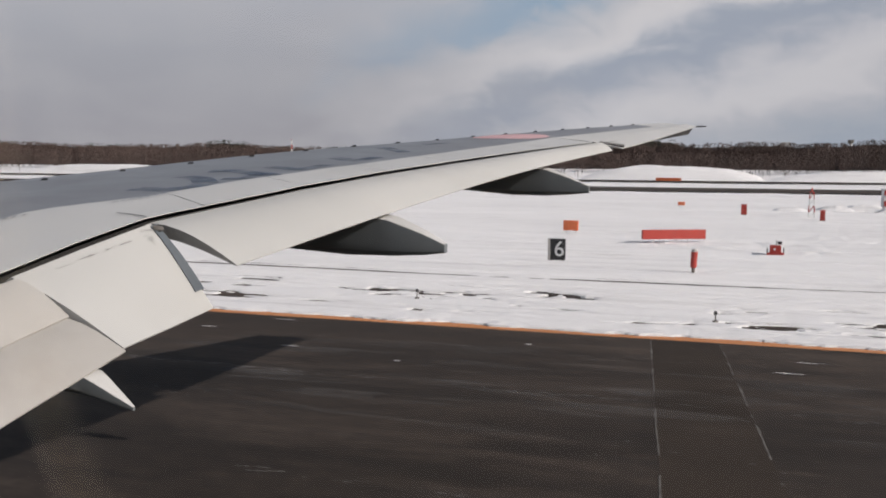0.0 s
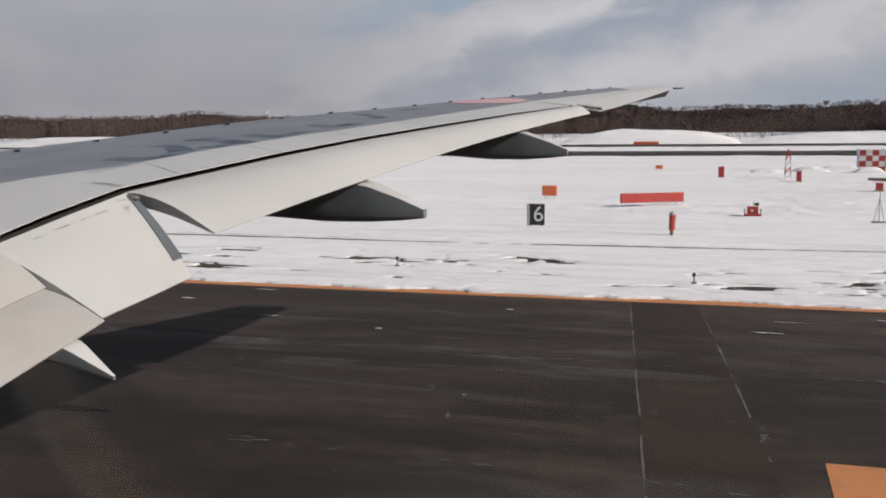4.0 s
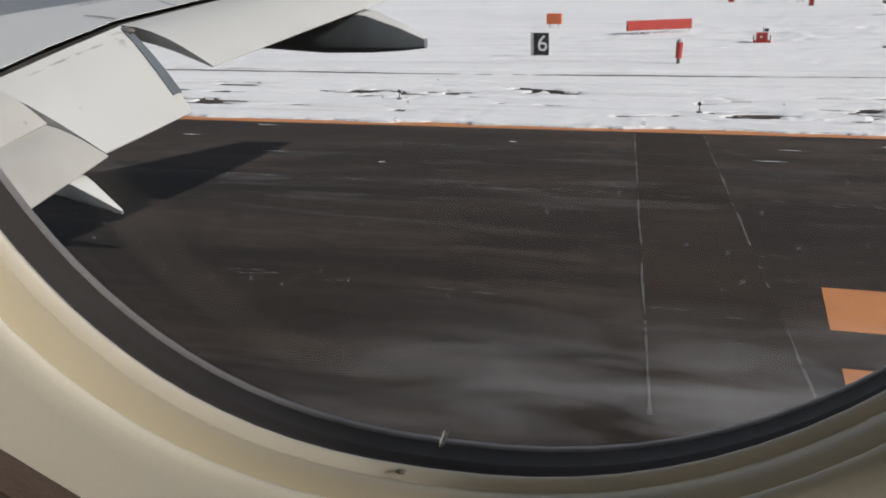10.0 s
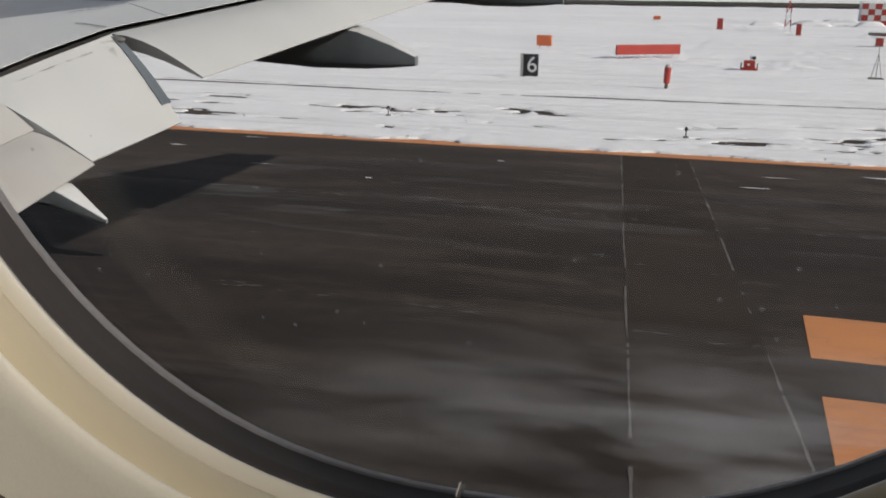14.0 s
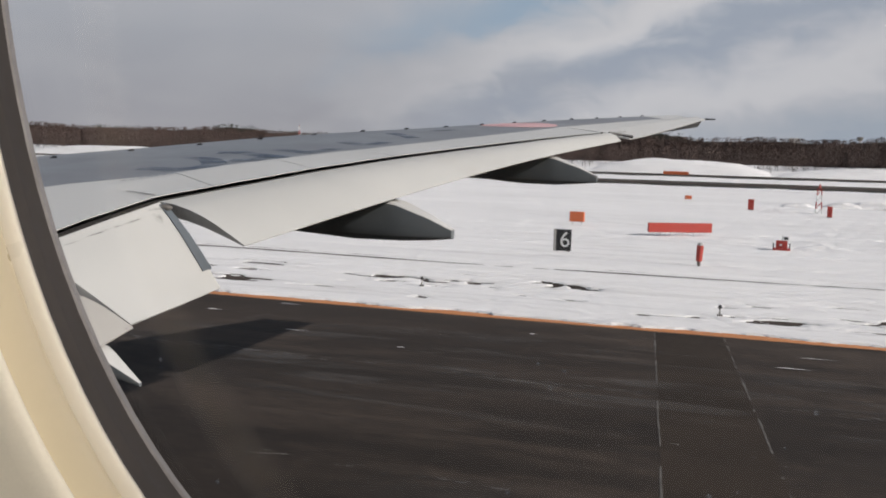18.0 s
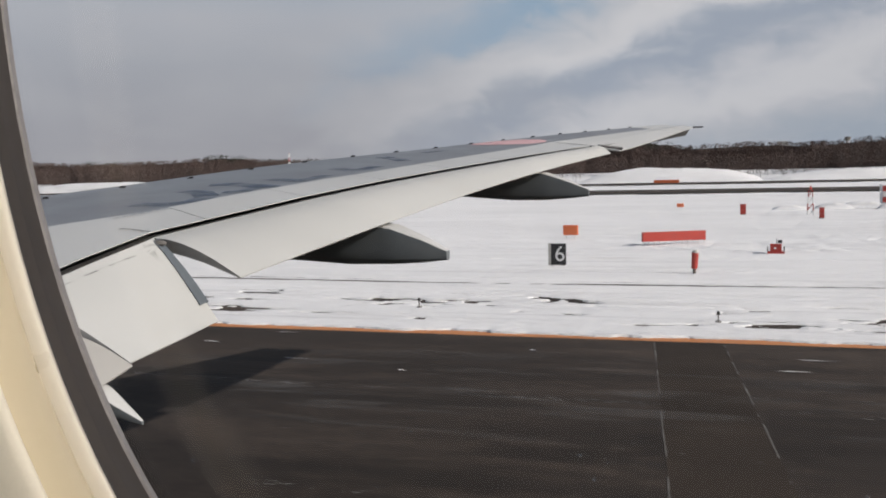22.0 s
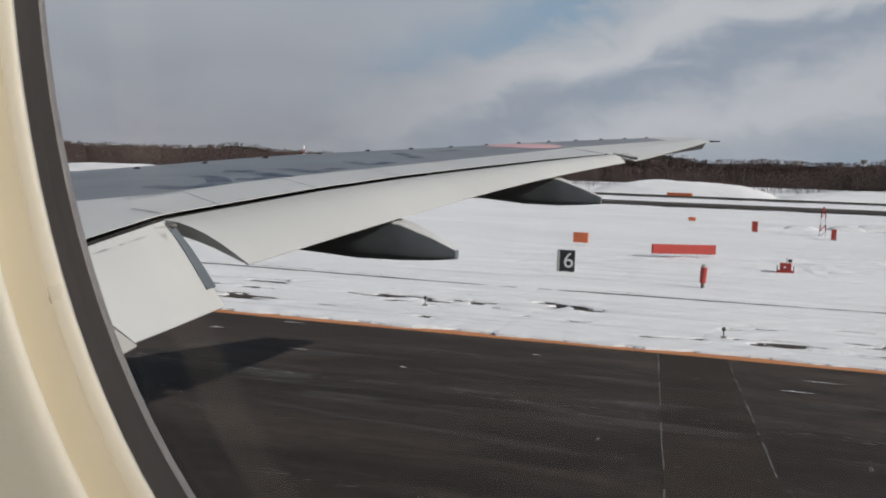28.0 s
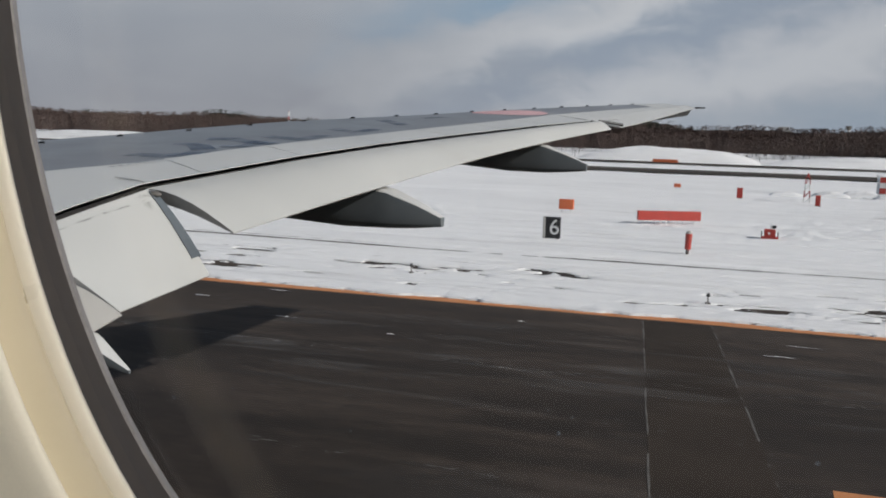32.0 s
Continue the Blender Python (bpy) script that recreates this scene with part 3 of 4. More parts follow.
    X, K = np.meshgrid(xs, np.linspace(0, 1, m), indexing="ij")
    core = np.stack([X, y + 3.0 + 2.0 * (fractal(X / 6.0, K * 4, 620 + seed, 2) - 0.5), foot_z - 0.5 + top[:, None] * K], -1).reshape(-1, 3)
    x, yy = rng.uniform(x0, x1, count), y + rng.uniform(-7, 3, count)
    h = height * skyline(x, wave, seed) * rng.uniform(0.92, 1.0, count)
    c = crowns(x, yy, h, x * 0 + foot_z, per, rng, low=0.0, wide=0.30)
    v, f = sprays(c, size * rng.uniform(0.5, 1.0, len(c)), rng)
    return joined(name, [(core, np.array(grid_faces(n, m)), 0), (v, f, 1)], mats, label)


thicket("woods_depth", -900, 420, 470, 10.8, 1, [M_UNDER, M_TWIG], "dense brown leafless woods under a ragged skyline", wave=0.55, count=1900, per=140)
thicket("far_hill_woods", -1800, 1500, 900, 22.5, 2, [M_PINE, M_PINE], "dark far wooded hill along the horizon", wave=0.8, count=1500, per=70, size=2.2)
woods("woods", -640, 240, 412, 466, 1500, 10.4, 5, "bare brown deciduous woods beyond the snow field", twigs=170, wave=0.55)
woods("woods_edge", -520, 200, 392, 410, 190, 8.5, 6, "thin bare trees standing in snow before the woods", twigs=60)

# ---- sky backdrop: far clouds ----


def cloud_sky():
    m = bpy.data.materials.new("cloud_bank")
    m.use_nodes = True
    nt = m.node_tree
    nt.nodes.remove(nt.nodes["Principled BSDF"])
    em = nt.nodes.new("ShaderNodeEmission")
    tc = nt.nodes.new("ShaderNodeTexCoord")
    sep = nt.nodes.new("ShaderNodeSeparateXYZ")
    nt.links.new(tc.outputs["UV"], sep.inputs[0])
    def calc(op, a, b):
        n = nt.nodes.new("ShaderNodeMath")
        n.operation = op
        for k, val in enumerate((a, b)):
            if isinstance(val, (int, float)):
                n.inputs[k].default_value = val
            else:
                nt.links.new(val, n.inputs[k])
        return n.outputs[0]

    u, v = sep.outputs["X"], sep.outputs["Y"]
    # distance in degrees across the slanting cloud bands, ragged by noise
    d = calc("ADD", calc("SUBTRACT", calc("MULTIPLY", v, 28.0), calc("MULTIPLY", u, 39.5)), 16.2)
    big = noise_of(nt, 8.0, 5, 0.5, (1.6, 0.9, 1), 0.0, "UV", 0.3)
    small = noise_of(nt, 26.0, 9, 0.62, (1.6, 0.6, 1), 0.0, "UV", 0.6)
    d = calc("ADD", d, calc("MULTIPLY", calc("SUBTRACT", big, 0.5), 5.0))
    d = calc("ADD", d, calc("MULTIPLY", calc("SUBTRACT", small, 0.5), 3.6))
    k = calc("DIVIDE", calc("ADD", d, 7.0), 16.0)
    at = lambda deg: (deg + 7.0) / 16.0
    bands = ramp(nt, k, ((at(-6.5), (0.335, 0.38, 0.44)), (at(-4.4), (0.42, 0.437, 0.475)), (at(-2.6), (0.60, 0.598, 0.61)), (at(-0.8), (0.44, 0.458, 0.50)), (at(0.5), (0.305, 0.352, 0.425)), (at(1.6), (0.35, 0.388, 0.45)), (at(2.8), (0.62, 0.618, 0.63)), (at(4.2), (0.55, 0.553, 0.572)), (at(5.6), (0.43, 0.46, 0.505)), (at(6.8), (0.20, 0.34, 0.48)), (at(8.4), (0.42, 0.455, 0.505))), True)
    haze = ramp(nt, v, ((0.0, (0.37, 0.365, 0.38)), (0.14, (0.325, 0.33, 0.36)), (0.28, (0.355, 0.37, 0.405)), (0.40, (0.405, 0.425, 0.465)), (0.52, (0.30, 0.38, 0.46))))
    soft = noise_of(nt, 9.0, 6, 0.55, (1.4, 0.8, 1), radians(-30), "UV", 0.3)
    haze = mix(nt, ramp(nt, soft, ((0.40, (0, 0, 0)), (0.74, (0.42,) * 3))), haze, (0.46, 0.462, 0.48))
    side = ramp(nt, calc("ADD", u, calc("MULTIPLY", calc("SUBTRACT", big, 0.5), 0.12)), ((0.43, (0, 0, 0)), (0.56, (1, 1, 1))))
    col = mix(nt, side, haze, bands)
    nt.links.new(col, em.inputs["Color"])
    em.inputs["Strength"].default_value = 1.0
    nt.links.new(em.outputs[0], nt.nodes["Material Output"].inputs[0])
    return m


def backdrop():
    n, m, rad = 60, 20, 3000.0
    az = np.radians(np.linspace(-80, 45, n))
    el = np.radians(np.linspace(-2, 26, m))
    vs = [(rad * math.sin(a) * math.cos(e), rad * math.cos(a) * math.cos(e), 6 + rad * math.sin(e)) for a in az for e in el]
    ob = obj("backdrop", vs, grid_faces(n, m), cloud_sky(), smooth=True)
    uv = ob.data.uv_layers.new(name="UVMap")
    for lp in ob.data.loops:
        i, j = divmod(lp.vertex_index, m)
        uv.data[lp.index].uv = (i / (n - 1), j / (m - 1))
    return tagged(ob, "grey winter clouds with bright edges and blue gaps", "sky", kind="structure")


backdrop()

# ---- the wing ----
HINGE = ((0.3, -5.25, 4.42), (5.7, -5.30, 5.215), (6.6, -5.385, 5.362), (7.75, -5.50, 5.51), (8.78, -5.296, 5.625), (10.1, -5.035, 5.773), (11.77, -4.706, 5.93), (13.58, -4.348, 6.074), (16.6, -3.75, 6.30), (19.4, -3.204, 6.485), (27.8, -1.80, 7.10))


def hinge(y):
    return lerp(HINGE, y)


def chord_front(y):
    return -3.45 - (27.9 - y) * 0.52


# how far the crest departs from the mean section along the span
CREST = ((0.3, -0.12), (11.0, -0.12), (12.3, -0.09), (13.3, -0.07), (14.3, -0.03), (15.5, 0.0), (18.5, 0.03), (20.0, 0.06), (23.0, 0.08), (27.8, 0.08))


def skin(y, f):
    """A point of the upper surface: f is 0 at the flap gap and 1 at the leading edge."""
    x, z = hinge(y)
    xl = chord_front(y)
    thick = 0.5 + 0.5 * min(1, (28 - y) / 20)
    rise = lerp(((0.0, 0.0), (0.15, 0.055), (0.35, 0.10), (0.55, 0.09), (0.7, 0.03), (0.85, -0.08), (0.95, -0.2), (1.0, -0.34)), f)[0]
    return (x + (xl - x) * f, y, z + rise * thick + lerp(CREST, y)[0] * min(1, max(0, (f - 0.1) / 0.35)))


def under(y, f):
    x, z = hinge(y)
    xl = chord_front(y)
    thick = 0.04 + 0.96 * min(1, (28 - y) / 20)
    drop = lerp(((0.0, -0.16), (0.2, -0.42), (0.5, -0.8), (0.8, -0.72), (1.0, -0.36)), f)[0]
    return (x + (xl - x) * f, y, z + drop * thick)


wing = thing("aircraft_wing", (-6.0, 0.3, 4.6), "grey and white airliner wing with lowered flaps", "aircraft wing")
SPAN = [0.3, 2, 3.5, 5, 5.7, 6.5, 7.1, 7.75, 8.4, 9.1, 10, 11, 12, 13, 14, 15, 16, 17, 18, 19, 19.9, 21, 22, 23, 24, 25, 26, 27, 27.8]


def spoiler_f(y):
    x, z = hinge(y)
    w = lerp(((0.3, 1.4), (7.3, 1.35), (8.2, 1.0), (12.0, 0.80), (16.0, 0.85), (19.4, 1.05), (27.8, 0.45)), y)[0]
    return w / (x - chord_front(y))


def loft(name, ys, fs, fn, material, label="", smooth=True):
    rows = [[fn(y, f) for f in fs(y)] for y in ys]
    v, fc = rings(rows, closed=False)
    return obj(name, v, fc, material, wing, label, smooth)


upper_skin = loft("upper_skin", [y for y in SPAN if y <= 26], lambda y: [spoiler_f(y) + (1 - spoiler_f(y)) * k / 12 for k in range(13)], skin, M_WING_GREY, "grey painted upper wing skin")
loft("tip_skin", [26, 26.6, 27.2, 27.8], lambda y: [spoiler_f(y) + (1 - spoiler_f(y)) * k / 12 for k in range(13)], skin, M_WING_WHITE, "white upper skin of the wing tip")
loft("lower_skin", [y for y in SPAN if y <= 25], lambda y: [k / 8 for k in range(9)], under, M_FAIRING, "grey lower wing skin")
rows = [[skin(y, 1.0), (chord_front(y) - 0.05, y, (skin(y, 1)[2] + under(y, 1)[2]) / 2), under(y, 1.0)] for y in SPAN]
v, fc = rings(rows, closed=False)
obj("leading_edge", v, fc, M_SEAL, wing, "bare metal leading edge", True)
# recess wall behind the flaps; the shade inside is put into its near-black colour
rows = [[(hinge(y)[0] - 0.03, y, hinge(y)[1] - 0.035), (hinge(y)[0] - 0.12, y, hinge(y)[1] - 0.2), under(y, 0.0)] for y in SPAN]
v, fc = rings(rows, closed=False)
obj("flap_cove", v, fc, M_COVE, wing, "near-black sheet behind the flaps, recess shade put into its colour")
# spoilers and fixed panels, each a thin slab with a gap between
SPOILERS = [0.3, 2.6, 5.0, 8.5, 10.1, 11.85, 13.6, 15.4, 17.2, 19.35]


def spoiler_top(y, k):
    """Point k of 0..5 from the rear to the front edge of a spoiler; the ends are cut askew to the hinge."""
    off = spoiler_f(y) * (hinge(y)[0] - chord_front(y)) * k / 5
    y2 = y + 0.6 * off * min(1, max(0, (y - 5) / 3.5))
    return Vector(skin(y2, off / (hinge(y2)[0] - chord_front(y2)))) + Vector((0, 0, 0.012))



for a, b in zip(SPOILERS, SPOILERS[1:]):
    ys = np.linspace(a + 0.009, b - 0.009, 14)
    top = [[spoiler_top(y, k) for k in range(6)] for y in ys]
    bot = [[p - Vector((0, 0, 0.006 + 0.04 * min(1, k / 2))) for k, p in enumerate(r)] for r in top]
    v, fc = rings([t + bb[::-1] for t, bb in zip(top, bot)], cap0=True, cap1=True)
    obj("spoiler", v, fc, M_WING_WHITE, wing, "white spoiler panel")
# outer fixed panel and aileron to the tip
TE_OUT = ((19.9, -2.72, 6.385), (20.2, -2.665, 6.396), (24.0, -2.12, 6.77), (27.0, -1.78, 7.055), (27.85, -1.71, 7.125))
for name, ya, yb, lab in (("aileron", 19.98, 26.6, "white aileron"), ("wing_tip", 26.63, 27.85, "white wing tip")):
    ys = np.linspace(ya, yb, 8)
    prof = []
    for y in ys:
        xt, zt = lerp(TE_OUT, y)
        p0 = Vector(skin(min(y, 27.8), spoiler_f(min(y, 27.8)))) + Vector((0, 0, 0.012))
        p0.y = y
        q = Vector((xt, y, zt))
        mid = p0.lerp(q, 0.5) + Vector((0, 0, 0.03))
        prof.append([p0, mid, q, q - Vector((0.01, 0, 0.02)), mid - Vector((0, 0, 0.045)), p0 - Vector((0, 0, 0.10))])
    v, fc = rings(prof, cap0=True, cap1=True)
    tip_part = obj(name, v, fc, M_WING_WHITE, wing, lab)
bm = bmesh.new()
rod(bm, (-1.72, 27.78, 7.122), (-1.447, 27.87, 7.129), 0.026, 0.016, 6)
part("static_wick", bm, M_BLACK, tip_part, "thin black static wick")
bm = bmesh.new()
rod(bm, (-3.10, 19.62, 6.50), (-2.66, 19.95, 6.43), 0.022, 0.034, 8)
part("hinge_fairing", bm, M_BLACK, wing, "dark hinge fairing at the end of the flap")


# dark rods drawn in for the shaded gap at the flap's outer end
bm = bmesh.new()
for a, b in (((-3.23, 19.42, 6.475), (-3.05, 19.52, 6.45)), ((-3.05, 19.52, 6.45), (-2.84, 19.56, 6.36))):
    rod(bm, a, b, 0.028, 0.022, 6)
part("end_gap_shade", bm, M_COVE, wing, "near-black rods painted in as shade of the gap round the flap end")


def flap(name, stations, material, label, end_material=None, sag=0.05, thick=0.16, inner=1, slim=0.0):
    """A flap lofted between spanwise stations (y, front x, front z, rear x, rear z): rounded nose, convex top, thin rear edge."""
    prof = []
    full = thick
    for i, (y, xf, zf, xr, zr) in enumerate(stations):
        thick = full * (1 - slim * max(0, 1 - i / 3))
        a, b = Vector((xf, y, zf)), Vector((xr, y, zr))
        n = Vector((-(zr - zf), 0, xr - xf)).normalized()
        if n.z < 0:
            n = -n
        top = [a - n * thick * 0.55 - Vector((0.05, 0, 0)), a - n * thick * 0.2 - Vector((0.03, 0, 0)), a]
        top += [a.lerp(b, k / 6) + n * sag * math.sin(math.pi * (k / 6) ** 0.8) for k in range(1, 6)] + [b]
        low = [a.lerp(b, k / 5) + n * (sag * 0.6 * math.sin(math.pi * k / 5) - thick * (1 - k / 5) ** 0.8 - 0.012) for k in range(5, -1, -1)]
        prof.append(top + low)
    v, fc = rings(prof, cap0=True, cap1=True)
    mats = [material, end_material or material]
    idx = [0] * (len(fc) - 2) + [inner, 1]
    ob = obj(name, v, fc, None, wing, label, True, mats=mats, index=idx)
    ob.data.set_sharp_from_angle(angle=radians(32))
    return ob


out = []
for y in np.linspace(7.72, 19.4, 16):
    x, z = hinge(y)
    k = (y - 7.72) / (19.4 - 7.72)
    xr, zr = -4.524 + k * (-2.81 + 4.524), 5.108 + k * (6.333 - 5.108) + 0.10 * math.sin(math.pi * k)
    out.append((y, x + 0.035, z - 0.018 - 0.016 * (1 - k), xr, zr))
flap("outboard_flap", out, M_FLAP, "long white outboard flap lowered", M_ENDCAP, sag=0.07, slim=0.42)
flaperon = flap("flaperon", [(5.74, -5.27, 5.183, -4.285, 4.715), (6.7, -5.315, 5.342, -4.49, 4.715), (7.6, -5.36, 5.477, -4.70, 4.715)], M_FLAP, "white drooped flaperon panel with grimy edge", M_FAIRING, sag=0.035, thick=0.14, inner=0)
def flaperon_top(y, f, lift):
    w = (y - 5.74) / (7.6 - 5.74)
    a = Vector((-5.27 - 0.09 * w, y, 5.183 + 0.294 * w + 0.02 * math.sin(math.pi * w)))
    b = Vector((-4.285 - 0.415 * w, y, 4.715))
    n = Vector((a.z - b.z, 0, b.x - a.x)).normalized()
    return a.lerp(b, f) + n * (0.035 * math.sin(math.pi * f ** 0.8) + lift)


rows = []
for f, ya in ((0.03, 7.555), (0.2, 7.53), (0.4, 7.50), (0.6, 7.47), (0.80, 7.445)):
    rows.append([flaperon_top(ya, f, 0.0), flaperon_top(ya, f, 0.010), flaperon_top(7.64, f, 0.010), flaperon_top(7.64, f, -0.05)])
v, fc = rings(rows, closed=False)
obj("end_seal", v, fc, M_ENDSEAL, flaperon, "blue-grey end strip of the flaperon")
bm = bmesh.new()
bmesh.ops.create_uvsphere(bm, u_segments=14, v_segments=8, radius=1)
bmesh.ops.transform(bm, matrix=Matrix.Translation((-5.31, 7.60, 5.43)) @ Matrix.Diagonal((0.09, 0.05, 0.032, 1)), verts=bm.verts)
part("hinge_bracket", bm, M_POST, flaperon, "grimy metal hinge bracket", True)
M_SPECK = make_powder("speckled_grime", 0.75, 0.50, 0.66, 9.0, (1, 0.5, 1))
M_SPECK.node_tree.nodes["Principled BSDF"].inputs["Base Color"].default_value = (0.06, 0.047, 0.038, 1)
for f0, f1, ya, yb in ((0.105, 0.135, 5.78, 7.5), (0.0, 0.26, 7.3, 7.6)):
    ys, rows = np.linspace(ya, yb, 12), []
    for y in ys:
        rows.append([flaperon_top(y, f, 0.006) for f in np.linspace(f0, f1, 4)])
    v, fc = rings(rows, closed=False)
    ob = obj("grime_streak", v, fc, M_SPECK, flaperon, "speckled brown grime")
    uv = ob.data.uv_layers.new(name="UVMap")
    for lp in ob.data.loops:
        i, k = divmod(lp.vertex_index, 4)
        uv.data[lp.index].uv = (i / 11, k / 3)
inb = [(0.35, -5.20, 4.36, -4.735, 4.055), (3.0, -5.20, 4.765, -4.735, 4.475), (5.72, -5.20, 5.18, -4.735, 4.922)]
flap("inboard_flap_front", inb, M_INBOARD, "worn off-white front element of the inboard flap", M_INBOARD, sag=0.03, thick=0.12)
inr = [(0.35, -4.75, 4.047, -4.27, 3.60), (3.0, -4.76, 4.470, -4.27, 4.13), (4.5, -4.76, 4.712, -4.265, 4.445), (5.72, -4.76, 4.908, -4.25, 4.70)]
flap("inboard_flap_rear", inr, M_INBOARD, "worn off-white rear element of the inboard flap", M_INBOARD, sag=0.025, thick=0.07)


def fairing(name, y, xs, tops, bots, width, label):
    """A canoe-shaped flap track fairing along x: slab sides, rounded keel, flat sloping top over the tail."""
    shape = ((-1.0, 0.94), (-0.9, 1.0), (0.9, 1.0), (1.0, 0.94), (1.0, 0.30), (0.9, 0.14), (0.65, 0.04), (0.3, 0.0), (-0.3, 0.0), (-0.65, 0.04), (-0.9, 0.14), (-1.0, 0.30))
    fine = [k / 28 for k in range(29)]
    def at(vals, k):
        p = k * (len(vals) - 1)
        i = min(int(p), len(vals) - 2)
        f = p - i
        return vals[i] + (vals[i + 1] - vals[i]) * f
    loops = []
    for k in fine:
        x, zt, zb, w = (at(vals, k) for vals in (xs, tops, bots, width))
        loops.append([(x, y + w * a, zb + (zt - zb) * b) for a, b in shape])
    v, fc = rings(loops, cap0=True, cap1=True)
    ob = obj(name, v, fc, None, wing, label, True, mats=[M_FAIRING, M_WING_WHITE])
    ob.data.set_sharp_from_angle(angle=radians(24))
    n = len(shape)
    # white on the tail's top faces puts their sunlit look into the colour
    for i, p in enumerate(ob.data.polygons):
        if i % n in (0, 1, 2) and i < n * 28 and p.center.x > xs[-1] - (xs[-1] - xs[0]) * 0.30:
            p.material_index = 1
    return ob


fairing("flap_track_fairing", 10.68, (-8.2, -7.4, -6.3, -5.4, -4.7, -4.12, -3.75, -3.47), (5.30, 5.40, 5.50, 5.52, 5.50, 5.40, 5.25, 5.105), (5.22, 5.10, 5.02, 4.985, 4.94, 4.945, 4.965, 4.995), (0.04, 0.16, 0.24, 0.26, 0.25, 0.2, 0.13, 0.06), "dark grey canoe fairing under the flap, sunlit tail top painted white")
fairing("flap_track_fairing", 16.0, (-6.6, -6.0, -5.2, -4.6, -4.0, -3.4, -3.0, -2.69), (5.84, 5.95, 6.03, 6.05, 6.04, 5.98, 5.83, 5.69), (5.80, 5.70, 5.62, 5.57, 5.52, 5.515, 5.54, 5.57), (0.03, 0.14, 0.2, 0.22, 0.21, 0.17, 0.11, 0.05), "dark grey canoe fairing under the outer flap, sunlit tail top painted white")
fairing("flap_track_fairing", 5.4, (-7.5, -6.4, -5.4, -4.8, -4.44, -4.27, -3.955), (4.50, 4.58, 4.62, 4.60, 4.62, 4.60, 4.395), (4.40, 4.40, 4.40, 4.44, 4.48, 4.45, 4.367), (0.04, 0.12, 0.16, 0.16, 0.13, 0.10, 0.012), "grey fairing with pointed tail below the inboard flap, sunlit tail top painted white")
# vortex generators along the crest
for k in range(15):
    y = 10.8 + k * 1.12
    p = Vector(skin(y, 0.60))
    bm = bmesh.new()
    vs = [bm.verts.new(p + Vector(o)) for o in ((-0.06, -0.012, -0.01), (0.06, 0.012, -0.01), (0.06, 0.02, -0.01), (-0.06, -0.004, -0.01), (0.0, 0.0, 0.030), (0.055, 0.011, 0.030), (0.055, 0.019, 0.030), (0.0, 0.008, 0.030))]
    for f in ((0, 1, 5, 4), (1, 2, 6, 5), (2, 3, 7, 6), (3, 0, 4, 7), (4, 5, 6, 7), (3, 2, 1, 0)):
        bm.faces.new([vs[i] for i in f])
    part("vortex_generator", bm, M_BLACK, upper_skin)


def decal(name, outline, material, label):
    """A thin painted patch that follows the upper skin; outline in (y, share of the chord)."""
    vs = [Vector(skin(y, f)) + Vector((0, 0, 0.006)) for y, f in outline]
    c = sum(vs, Vector()) / len(vs)
    yc, fcn = sum(o[0] for o in outline) / len(outline), sum(o[1] for o in outline) / len(outline)
    c = Vector(skin(yc, fcn)) + Vector((0, 0, 0.008))
    n = len(vs)
    return obj(name, [tuple(p) for p in vs] + [tuple(c)], [(i, (i + 1) % n, n) for i in range(n)], material, upper_skin, label)


def strip(points, half, material, lift=0.006, name="painted_bar", label="faded blue painted bar"):
    """A painted stroke along points (y, x) on the wing's upper skin."""
    def on(y, x):
        f = (hinge(y)[0] - x) / (hinge(y)[0] - chord_front(y))
        return Vector(skin(y, f)) + Vector((0, 0, lift))
    dense = []
    for a, b in zip(points, points[1:]):
        dense += [(a[0] + (b[0] - a[0]) * k / 5, a[1] + (b[1] - a[1]) * k / 5) for k in range(5)]
    dense.append(points[-1])
    L, R = [], []
    for i, p in enumerate(dense):
        a, b = dense[max(0, i - 1)], dense[min(len(dense) - 1, i + 1)]
        d = Vector((b[0] - a[0], b[1] - a[1])).normalized()
        L.append(tuple(on(p[0] - d.y * half, p[1] + d.x * half)))
        R.append(tuple(on(p[0] + d.y * half, p[1] - d.x * half)))
    n = len(dense)
    return obj(name, L + R, [(i, n + i, n + i + 1, i + 1) for i in range(n - 1)], material, upper_skin, label)


M_FADED = make_faded("worn_blue_marking", (0.060, 0.090, 0.15))
# worn strokes of the marking, each a row of (y, x) on the skin
for stroke, half in ((((9.46, -6.90), (9.38, -6.44), (9.61, -6.20), (10.01, -6.28), (10.51, -6.67), (10.80, -7.10)), 0.15),
                     (((11.46, -7.15), (11.56, -6.88), (11.06, -6.10), (10.88, -5.86)), 0.15),
                     (((10.46, -6.34), (10.55, -6.07), (11.16, -6.16)), 0.12),
                     (((12.06, -6.57), (11.66, -5.86), (12.41, -5.84)), 0.13),
                     (((13.62, -6.27), (13.17, -5.72), (13.82, -5.63)), 0.13),
                     (((15.72, -6.32), (14.87, -5.56)), 0.13),
                     (((16.63, -5.83), (17.20, -5.62)), 0.12)):
    strip(stroke, half, M_FADED)
disc = [(19.75 + 0.85 * math.cos(t), (hinge(19.7)[0] - (-5.0 + 0.68 * math.sin(t))) / (hinge(19.7)[0] - chord_front(19.7))) for t in np.linspace(0, 2 * math.pi, 36, endpoint=False)]
decal("roundel", disc, M_DISC, "faded red painted disc")
strip(((7.814, -5.892), (7.803, -5.724), (7.735, -5.50)), 0.011, M_COVE, 0.022, "seam", "dark slit at the end of the spoiler row")
